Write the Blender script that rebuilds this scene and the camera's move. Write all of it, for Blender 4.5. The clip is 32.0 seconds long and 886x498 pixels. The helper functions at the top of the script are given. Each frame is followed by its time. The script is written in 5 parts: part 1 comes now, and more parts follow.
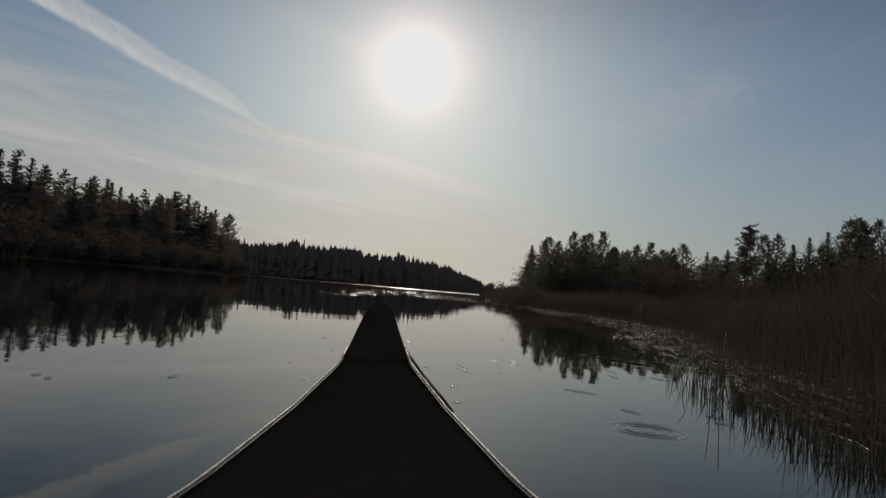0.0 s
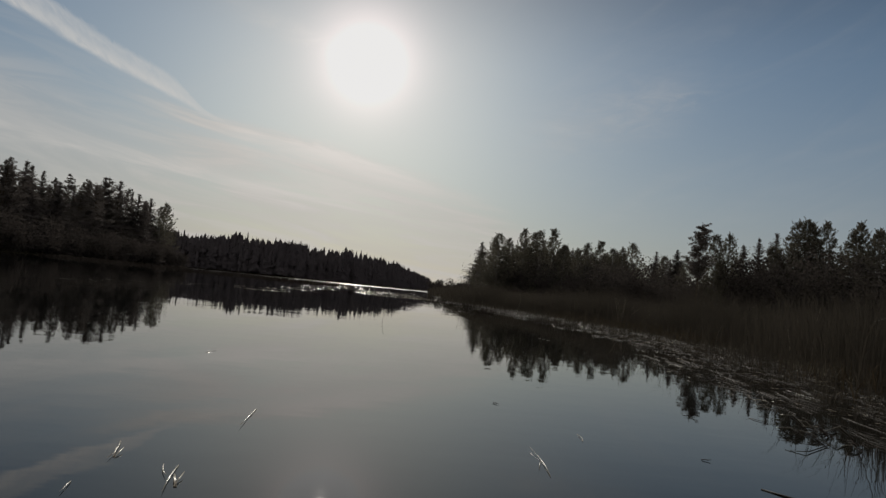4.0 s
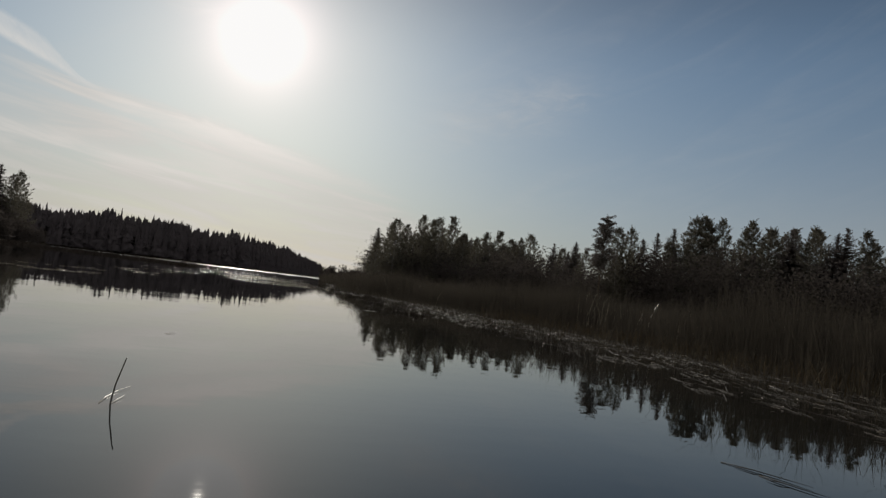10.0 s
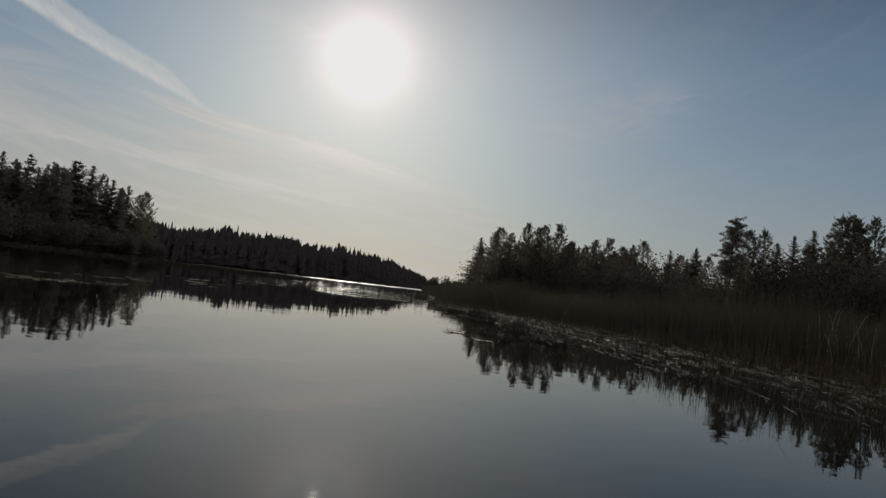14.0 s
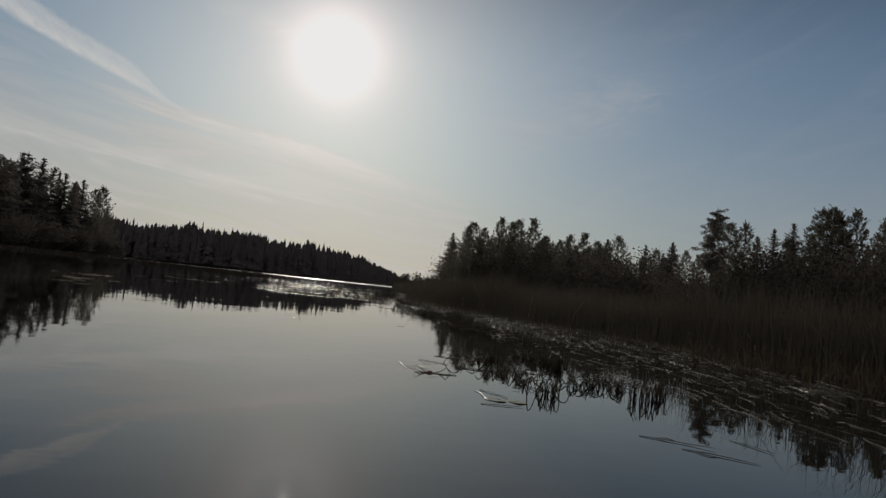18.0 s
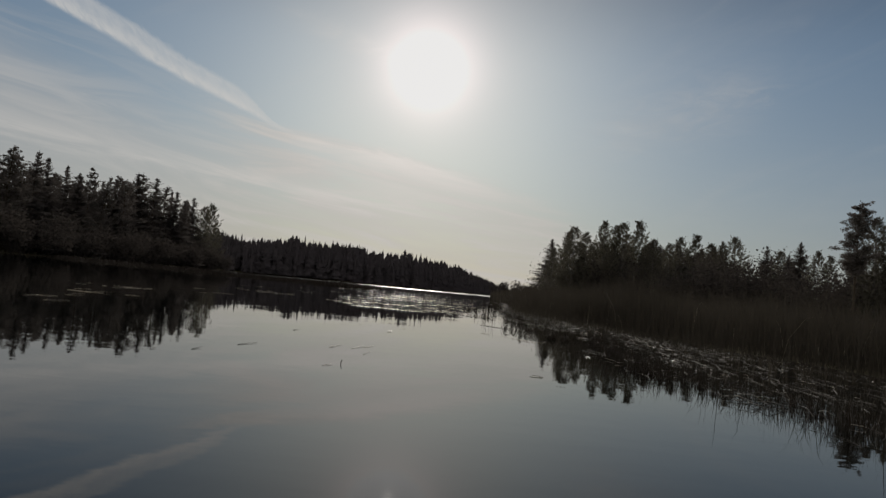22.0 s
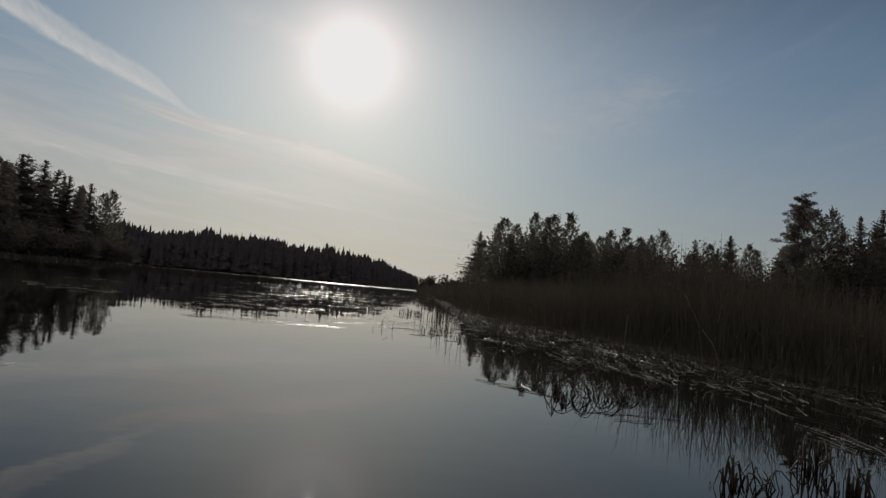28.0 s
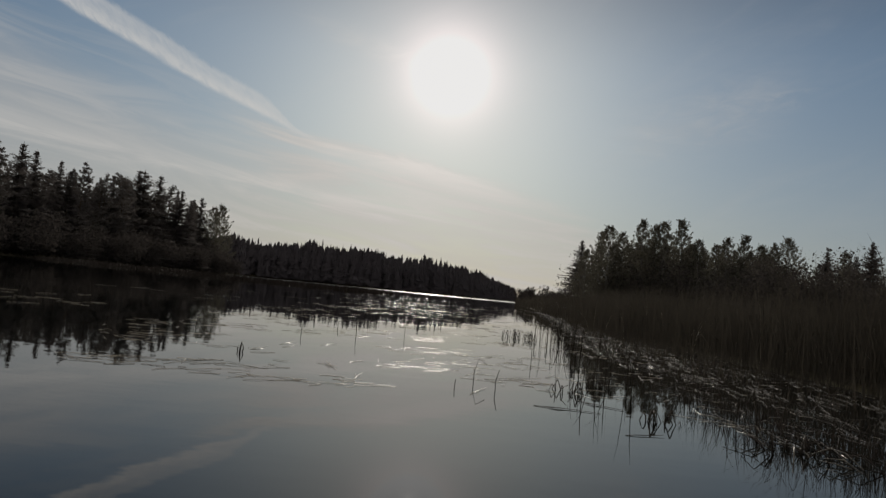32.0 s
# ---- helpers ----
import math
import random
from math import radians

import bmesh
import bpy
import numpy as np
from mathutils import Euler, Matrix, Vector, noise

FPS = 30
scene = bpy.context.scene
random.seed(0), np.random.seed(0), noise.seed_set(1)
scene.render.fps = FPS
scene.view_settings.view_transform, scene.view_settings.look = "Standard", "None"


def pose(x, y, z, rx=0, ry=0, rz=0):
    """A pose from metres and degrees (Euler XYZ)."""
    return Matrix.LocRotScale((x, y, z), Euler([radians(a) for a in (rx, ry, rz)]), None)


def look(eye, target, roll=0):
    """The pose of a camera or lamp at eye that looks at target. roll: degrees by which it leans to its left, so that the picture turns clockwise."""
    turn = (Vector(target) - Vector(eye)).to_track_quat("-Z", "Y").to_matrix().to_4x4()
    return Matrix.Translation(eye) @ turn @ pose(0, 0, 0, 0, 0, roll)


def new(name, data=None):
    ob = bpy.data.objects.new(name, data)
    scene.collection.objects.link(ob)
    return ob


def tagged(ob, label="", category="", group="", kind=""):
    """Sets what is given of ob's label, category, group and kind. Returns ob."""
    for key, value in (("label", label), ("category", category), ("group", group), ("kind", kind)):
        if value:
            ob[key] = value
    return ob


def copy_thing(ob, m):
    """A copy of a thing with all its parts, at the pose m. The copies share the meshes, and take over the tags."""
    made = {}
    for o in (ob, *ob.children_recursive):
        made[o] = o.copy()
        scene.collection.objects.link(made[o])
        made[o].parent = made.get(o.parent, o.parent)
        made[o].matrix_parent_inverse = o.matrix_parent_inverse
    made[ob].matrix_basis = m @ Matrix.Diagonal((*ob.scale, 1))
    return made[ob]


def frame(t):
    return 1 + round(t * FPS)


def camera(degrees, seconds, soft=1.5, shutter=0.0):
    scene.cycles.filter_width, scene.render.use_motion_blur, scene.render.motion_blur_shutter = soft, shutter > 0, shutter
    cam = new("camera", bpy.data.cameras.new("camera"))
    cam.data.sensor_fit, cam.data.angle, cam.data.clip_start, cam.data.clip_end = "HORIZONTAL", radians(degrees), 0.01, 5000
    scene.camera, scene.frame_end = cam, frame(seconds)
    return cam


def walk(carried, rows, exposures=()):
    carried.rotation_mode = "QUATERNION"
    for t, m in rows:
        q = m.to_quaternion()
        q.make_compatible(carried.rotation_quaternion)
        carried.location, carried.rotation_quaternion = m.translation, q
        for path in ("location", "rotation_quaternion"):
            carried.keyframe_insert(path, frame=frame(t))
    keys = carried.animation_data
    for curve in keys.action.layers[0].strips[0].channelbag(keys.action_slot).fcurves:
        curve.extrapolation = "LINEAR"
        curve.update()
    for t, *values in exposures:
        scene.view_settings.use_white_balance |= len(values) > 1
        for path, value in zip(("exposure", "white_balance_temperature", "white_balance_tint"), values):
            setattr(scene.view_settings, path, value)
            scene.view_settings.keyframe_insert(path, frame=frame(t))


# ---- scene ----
cam = camera(68.8, 32.0, soft=1.42)
PATH = [
    (0, (2.254, 2.23, 0.62), (2.264, 4.226, 0.748), 5.0),
    (0.5, (2.291, 2.94, 0.62), (2.322, 4.935, 0.762), 8.0),
    (1, (2.343, 3.641, 0.62), (2.388, 5.636, 0.753), 6.1),
    (1.5, (2.393, 4.339, 0.62), (2.429, 6.334, 0.749), 4.8),
    (2, (2.437, 5.031, 0.62), (2.478, 7.027, 0.746), 5.6),
    (2.5, (2.471, 5.714, 0.62), (2.554, 7.708, 0.756), 7.8),
    (3, (2.496, 6.374, 0.62), (2.633, 8.364, 0.756), 6.3),
    (3.5, (2.515, 7.021, 0.62), (2.677, 9.01, 0.751), 5.4),
    (4, (2.53, 7.669, 0.62), (2.698, 9.657, 0.753), 5.7),
    (4.5, (2.555, 8.343, 0.62), (2.711, 10.333, 0.75), 5.3),
    (6.5, (2.745, 11.131, 0.62), (2.92, 13.119, 0.754), 4.9),
    (7, (2.784, 11.836, 0.62), (2.981, 13.822, 0.749), 4.7),
    (7.5, (2.815, 12.544, 0.62), (3.049, 14.526, 0.752), 5.5),
    (8, (2.848, 13.248, 0.62), (3.151, 15.221, 0.753), 6.3),
    (8.5, (2.903, 13.939, 0.62), (3.294, 15.896, 0.759), 6.5),
    (9, (2.969, 14.603, 0.62), (3.417, 16.548, 0.755), 7.0),
    (9.5, (3.051, 15.27, 0.62), (3.537, 17.206, 0.752), 6.1),
    (10, (3.133, 16.0, 0.62), (3.626, 17.933, 0.753), 7.0),
    (10.5, (3.228, 16.645, 0.62), (3.705, 18.582, 0.755), 7.4),
    (11, (3.299, 17.321, 0.62), (3.737, 19.268, 0.756), 7.4),
    (11.5, (3.4, 18.03, 0.62), (3.786, 19.987, 0.76), 8.7),
    (12, (3.503, 18.785, 0.62), (3.823, 20.754, 0.754), 6.9),
    (12.5, (3.595, 19.521, 0.62), (3.832, 21.502, 0.753), 5.4),
    (13, (3.668, 20.222, 0.62), (3.851, 22.209, 0.757), 6.8),
    (13.5, (3.748, 20.897, 0.62), (3.921, 22.885, 0.753), 6.8),
    (15.5, (4.009, 23.473, 0.62), (4.264, 25.453, 0.748), 5.7),
    (16, (4.066, 24.108, 0.62), (4.381, 26.079, 0.756), 6.7),
    (16.5, (4.14, 24.778, 0.62), (4.492, 26.742, 0.752), 6.5),
    (17, (4.229, 25.438, 0.62), (4.586, 27.402, 0.751), 5.9),
    (17.5, (4.298, 26.07, 0.62), (4.626, 28.038, 0.753), 6.9),
    (18, (4.362, 26.713, 0.62), (4.632, 28.691, 0.75), 6.2),
    (18.5, (4.407, 27.39, 0.62), (4.599, 29.377, 0.753), 6.5),
    (19, (4.457, 28.059, 0.62), (4.55, 30.053, 0.749), 5.6),
    (19.5, (4.48, 28.666, 0.62), (4.488, 30.661, 0.757), 7.1),
    (20, (4.516, 29.286, 0.62), (4.486, 31.281, 0.752), 6.4),
    (20.5, (4.487, 29.854, 0.62), (4.466, 31.849, 0.758), 8.0),
    (21, (4.484, 30.407, 0.62), (4.481, 32.402, 0.755), 6.6),
    (21.5, (4.45, 30.997, 0.62), (4.431, 32.993, 0.747), 4.6),
    (22, (4.429, 31.632, 0.62), (4.402, 33.627, 0.748), 5.4),
    (22.5, (4.437, 32.28, 0.62), (4.434, 34.276, 0.75), 6.4),
    (23, (4.434, 32.903, 0.62), (4.485, 34.898, 0.753), 5.9),
    (23.5, (4.443, 33.568, 0.62), (4.517, 35.563, 0.75), 5.2),
    (24, (4.45, 34.211, 0.62), (4.548, 36.204, 0.752), 5.9),
    (24.5, (4.397, 34.982, 0.62), (4.549, 36.972, 0.748), 5.6),
    (25, (4.338, 35.767, 0.62), (4.574, 37.748, 0.76), 7.4),
    (25.5, (4.302, 36.525, 0.62), (4.599, 38.498, 0.751), 5.1),
    (27.5, (4.267, 39.393, 0.62), (4.547, 41.369, 0.754), 5.8),
    (28, (4.299, 39.992, 0.62), (4.508, 41.977, 0.752), 5.3),
    (28.5, (4.309, 40.597, 0.62), (4.454, 42.587, 0.757), 5.9),
    (29, (4.339, 41.159, 0.62), (4.454, 43.152, 0.753), 4.9),
    (29.5, (4.37, 41.761, 0.62), (4.482, 43.753, 0.759), 6.4),
    (30, (4.387, 42.453, 0.62), (4.489, 44.446, 0.762), 7.6),
    (30.5, (4.418, 43.097, 0.62), (4.491, 45.091, 0.758), 6.5),
    (31, (4.432, 43.727, 0.62), (4.455, 45.723, 0.757), 6.5),
    (31.5, (4.433, 44.32, 0.62), (4.385, 46.315, 0.758), 5.8),
    (32, (4.426, 44.882, 0.62), (4.333, 46.875, 0.759), 5.6),
]
walk(cam, [(t, look(eye, target, roll)) for t, eye, target, roll in PATH],
     exposures=[(0, 0), (8.5, 0), (9.4, 0.12), (10, 0.21), (11, 0.26), (12, 0.14), (13, 0.04), (13.6, 0), (32, 0)])

# ---- sky, sun ----
SUN_AZ, SUN_EL = -3.5, 19.2
D2R = math.pi / 180


class Nodes:
    """Short helpers round one node tree."""

    def __init__(self, tree):
        self.tree = tree
        tree.nodes.clear()

    def add(self, kind, **settings):
        node = self.tree.nodes.new(kind)
        for key, value in settings.items():
            setattr(node, key, value)
        return node

    def put(self, socket, value):
        if isinstance(value, bpy.types.NodeSocket):
            self.tree.links.new(value, socket)
        elif value is not None:
            socket.default_value = value

    def math(self, op, a, b=None, c=None):
        node = self.add("ShaderNodeMath", operation=op)
        for n, v in enumerate((a, b, c)):
            self.put(node.inputs[n], v)
        return node.outputs[0]

    def step(self, value, a, b, lo=0.0, hi=1.0):
        node = self.add("ShaderNodeMapRange", interpolation_type="SMOOTHSTEP")
        for n, v in enumerate((value, a, b, lo, hi)):
            self.put(node.inputs[n], v)
        return node.outputs[0]

    def mix(self, fac, a, b, mode="MIX"):
        node = self.add("ShaderNodeMix", data_type="RGBA", blend_type=mode)
        self.put(node.inputs[0], fac)
        self.put(node.inputs[6], a)
        self.put(node.inputs[7], b)
        return node.outputs[2]

    def noise(self, where, scale, detail=4.0, rough=0.5, distort=0.0):
        node = self.add("ShaderNodeTexNoise")
        self.put(node.inputs["Vector"], where)
        for key, v in (("Scale", scale), ("Detail", detail), ("Roughness", rough), ("Distortion", distort)):
            node.inputs[key].default_value = v
        return node.outputs[0]

    def join(self, x, y, z=0.0):
        node = self.add("ShaderNodeCombineXYZ")
        for n, v in enumerate((x, y, z)):
            self.put(node.inputs[n], v)
        return node.outputs[0]


def build_sky():
    world = bpy.data.worlds.new("evening_sky")
    scene.world = world
    world.use_nodes = True
    n = Nodes(world.node_tree)
    place = n.add("ShaderNodeTexCoord").outputs["Generated"]
    parts = n.add("ShaderNodeSeparateXYZ")
    n.put(parts.inputs[0], place)
    dx, dy, dz = parts.outputs
    az = n.math("DIVIDE", n.math("ARCTAN2", dx, dy), D2R)
    el = n.math("DIVIDE", n.math("ARCSINE", n.math("MINIMUM", n.math("MAXIMUM", dz, -1.0), 1.0)), D2R)
    sky = n.add("ShaderNodeTexSky", sky_type="NISHITA", sun_disc=False, sun_elevation=radians(SUN_EL),
                sun_rotation=radians(SUN_AZ), altitude=100, air_density=1.0, dust_density=0.7, ozone_density=1.0)
    base = n.mix(1.0, sky.outputs[0], (SKY_TINT[0], SKY_TINT[1], SKY_TINT[2], 1), "MULTIPLY")
    # thin high haze that greys the lower sky
    haze = n.math("POWER", n.step(el, 34.0, -2.0), 2.5)
    base = n.mix(n.math("MULTIPLY", haze, 0.74), base, HAZE)
    dim = n.step(el, 19.0, 31.0, 1.0, 0.62)
    base = n.mix(1.0, base, n.join(dim, dim, dim), "MULTIPLY")
    # brighter sky added overhead and behind, unseen, to fill the dark banks with light
    high = n.math("MAXIMUM", n.step(el, 33.0, 58.0), n.step(n.math("ABSOLUTE", az), 50.0, 100.0))
    high = n.math("MULTIPLY", high, n.step(n.noise(place, 2.2, 5, 0.6), 0.25, 0.7, 0.35, 0.95))
    base = n.mix(high, base, OVERHEAD)
    # the contrail, spread by the wind: a bright ridge along its sharp lower edge, a torn thinner body above
    warp = n.math("SUBTRACT", n.noise(n.join(n.math("MULTIPLY", az, 0.10), n.math("MULTIPLY", el, 0.25)), 1.3, 5, 0.6), 0.5)
    line = n.math("MULTIPLY_ADD", az, -0.325, 7.2)
    v = n.math("ADD", n.math("SUBTRACT", el, line), n.math("MULTIPLY", warp, 0.9))
    width = n.math("ADD", n.step(az, -16.0, -20.4, 0.36, 1.75), n.step(az, -22.0, -34.0, 0.0, 0.5))
    fine = n.noise(n.join(n.math("MULTIPLY", az, 0.62), n.math("MULTIPLY_ADD", az, 0.55, n.math("MULTIPLY", v, 1.1))), 1.5, 7, 0.62, 0.8)
    ratio = n.math("ADD", n.math("DIVIDE", v, width), n.math("MULTIPLY", n.math("SUBTRACT", fine, 0.5), 0.45))
    trail = n.math("MULTIPLY", n.step(v, -0.22, 0.30), n.step(ratio, 1.08, 0.78))
    trail = n.math("MULTIPLY", trail, n.step(ratio, 0.18, 0.62, 1.0, 0.66))
    trail = n.math("MULTIPLY", trail, n.step(fine, 0.25, 0.70, 0.60, 1.0))
    trail = n.math("MULTIPLY", trail, n.step(az, -13.5, -16.5))
    trail = n.math("MULTIPLY", trail, n.step(az, -60.0, -38.0))
    # the veil of cirrostratus under it: streaky, thin and blue below the contrail's left end
    curve = n.math("MULTIPLY_ADD", n.math("MULTIPLY", az, az), -0.0075, n.math("MULTIPLY_ADD", az, -0.24, 10.6))
    top = n.math("MAXIMUM", curve, line)
    slant = n.math("MULTIPLY_ADD", az, 0.12, el)
    broad = n.noise(n.join(n.math("MULTIPLY", az, 0.030), n.math("MULTIPLY", slant, 0.26)), 1.5, 4, 0.55, 0.9)
    streak = n.noise(n.join(n.math("MULTIPLY", az, 0.060), n.math("MULTIPLY", slant, 0.46), 3.0), 1.4, 6, 0.60, 1.3)
    deep = n.math("ADD", n.math("SUBTRACT", top, el), n.math("MULTIPLY", n.math("SUBTRACT", streak, 0.5), 1.5))
    full = n.math("ADD", n.step(broad, 0.34, 0.62, 0.44, 0.86), n.step(streak, 0.32, 0.68, -0.30, 0.24))
    thin = n.math("ADD", n.step(deep, 1.0, 8.0, 0.02, 0.56), n.step(streak, 0.30, 0.70, -0.08, 0.10))
    body = n.mix(n.step(az, -14.5, -25.0), n.join(full, full, full), n.join(thin, thin, thin))
    body = n.math("ADD", n.math("MULTIPLY", body, 1.0), n.math("MULTIPLY", n.math("MULTIPLY", n.step(deep, -0.2, 0.6), n.step(deep, 2.2, 0.6)), n.math("MULTIPLY", n.step(az, -16.5, -13.0, 0.0, 0.15), n.step(az, 8.0, -2.0))))
    band = n.math("SUBTRACT", n.math("MULTIPLY_ADD", n.math("SUBTRACT", streak, 0.5), 1.6, el), n.math("MULTIPLY_ADD", az, -0.085, 6.3))
    band = n.math("EXPONENT", n.math("MULTIPLY", n.math("MULTIPLY", band, band), -1.6))
    body = n.math("ADD", body, n.math("MULTIPLY", band, n.step(az, 4.0, -14.0, 0.0, 0.13)))
    veil = n.math("MULTIPLY", n.math("MINIMUM", body, 1.0), n.step(n.math("DIVIDE", deep, n.step(az, -6.0, 8.0, 1.0, 2.6)), -0.45, 0.75))
    veil = n.math("MULTIPLY", veil, n.step(az, 26.0, 8.0, 0.10, 1.0))
    # a small ragged wisp with a thin fan below it
    torn = n.noise(n.join(n.math("MULTIPLY", az, 0.35), n.math("MULTIPLY_ADD", az, -0.12, el)), 0.8, 7, 0.66, 0.7)
    wv = n.math("ADD", n.math("SUBTRACT", el, n.math("MULTIPLY_ADD", az, 0.05, 17.1)), n.math("MULTIPLY", n.math("SUBTRACT", torn, 0.5), 1.6))
    wisp = n.math("MULTIPLY", n.step(wv, 0.45, -0.1), n.step(wv, -2.6, -0.2))
    wisp = n.math("MULTIPLY", wisp, n.math("MULTIPLY", n.step(az, 18.5, 21.0), n.step(az, 29.0, 24.0)))
    wisp = n.math("MULTIPLY", wisp, n.step(torn, 0.30, 0.66, 0.15, 1.0))
    fan = n.math("SUBTRACT", el, n.math("MULTIPLY_ADD", az, 0.30, 10.6))
    fan = n.math("MULTIPLY", n.math("EXPONENT", n.math("MULTIPLY", n.math("MULTIPLY", fan, fan), -0.16)), n.math("MULTIPLY", n.step(az, 8.0, 15.0), n.step(az, 28.0, 21.0)))
    ray = n.math("SUBTRACT", el, n.math("MULTIPLY_ADD", az, -0.24, 18.0))
    ray = n.math("MULTIPLY", n.math("EXPONENT", n.math("MULTIPLY", n.math("MULTIPLY", ray, ray), -1.1)), n.math("MULTIPLY", n.step(az, -19.0, -13.0), n.step(az, -2.0, -8.0)))
    faint = n.step(n.noise(n.join(n.math("MULTIPLY", az, 0.06), n.math("MULTIPLY_ADD", az, -0.10, n.math("MULTIPLY", el, 0.22))), 1.2, 6, 0.6, 1.0), 0.45, 0.85, 0.0, 0.08)
    thin = n.math("MAXIMUM", n.math("MULTIPLY", n.math("MAXIMUM", fan, ray), n.step(torn, 0.25, 0.8, 0.06, 0.30)), faint)
    cloud = n.math("MAXIMUM", n.math("MULTIPLY", veil, 0.92), n.math("MAXIMUM", n.math("MULTIPLY", wisp, 0.26), n.math("ADD", thin, n.step(az, -2.0, 16.0, 0.0, 0.03))))
    # angle from the sun; cloud and haze scatter more light near it
    aim = (math.sin(SUN_AZ * D2R) * math.cos(SUN_EL * D2R), math.cos(SUN_AZ * D2R) * math.cos(SUN_EL * D2R), math.sin(SUN_EL * D2R))
    dot = n.add("ShaderNodeVectorMath", operation="DOT_PRODUCT")
    n.put(dot.inputs[0], place)
    dot.inputs[1].default_value = aim
    off = n.math("DIVIDE", n.math("ARCCOSINE", n.math("MINIMUM", dot.outputs["Value"], 1.0)), D2R)
    base = n.mix(n.math("MULTIPLY", n.math("EXPONENT", n.math("DIVIDE", off, -6.5)), 0.75), base, (3.9, 3.72, 3.8, 1))
    base = n.mix(n.math("MULTIPLY", n.math("EXPONENT", n.math("DIVIDE", off, -15.0)), 0.28), base, (3.0, 2.88, 3.1, 1))
    lit = n.math("MULTIPLY_ADD", n.math("EXPONENT", n.math("DIVIDE", off, -8.0)), 0.75, 0.82)
    thick = n.math("ADD", n.math("MULTIPLY", band, n.step(az, 4.0, -12.0, 0.0, 0.09)), n.math("MULTIPLY", n.math("MULTIPLY", n.step(deep, 0.0, 0.9), n.step(deep, 2.6, 0.9)), n.math("MULTIPLY", n.step(az, -16.5, -13.0, 0.0, 0.09), n.step(az, 8.0, -2.0))))
    lit = n.math("ADD", lit, n.math("ADD", thick, n.step(streak, 0.34, 0.68, -0.04, 0.06)))
    base = n.mix(cloud, base, n.mix(1.0, CLOUD, n.join(lit, lit, lit), "MULTIPLY"))
    base = n.mix(n.math("MULTIPLY", trail, 0.80), base, TRAIL)
    wide = n.math("EXPONENT", n.math("DIVIDE", off, -8.8))
    tight = n.math("EXPONENT", n.math("MULTIPLY", n.math("POWER", n.math("DIVIDE", off, 3.9), 2.2), -1.0))
    middle = n.math("EXPONENT", n.math("MULTIPLY", n.math("POWER", n.math("DIVIDE", off, 6.0), 2.0), -1.0))
    glow = n.math("ADD", n.math("MULTIPLY", wide, GLOW_WIDE), n.math("MULTIPLY", tight, GLOW_CORE))
    glow = n.math("ADD", glow, n.math("MULTIPLY", middle, GLOW_MIDDLE))
    warm = n.mix(1.0, (1.0, 0.82, 0.78, 1), n.join(glow, glow, glow), "MULTIPLY")
    total = n.mix(1.0, base, warm, "ADD")
    total = n.mix(1.0, total, (8.3, 8.2, 8.1, 1), "DARKEN")
    back = n.add("ShaderNodeBackground")
    n.put(back.inputs[0], total)
    back.inputs[1].default_value = 0.1
    n.put(n.add("ShaderNodeOutputWorld").inputs[0], back.outputs[0])


SKY_TINT = (0.350, 0.432, 0.478)
HAZE = (2.76, 2.57, 2.60, 1)
CLOUD = (5.3, 5.06, 4.76, 1)
TRAIL = (5.5, 5.4, 5.2, 1)
OVERHEAD = (6.3, 6.0, 5.8, 1)
GLOW_WIDE, GLOW_MIDDLE, GLOW_CORE = 1.15, 1.4, 4.2
build_sky()

sun = new("sun", bpy.data.lights.new("sun", "SUN"))
sun.data.energy, sun.data.angle, sun.data.color = 2.4, radians(0.6), (1.0, 0.93, 0.82)
sun.matrix_world = look((0, 0, 0), (-math.sin(SUN_AZ * D2R) * math.cos(SUN_EL * D2R), -math.cos(SUN_AZ * D2R) * math.cos(SUN_EL * D2R), -math.sin(SUN_EL * D2R)))


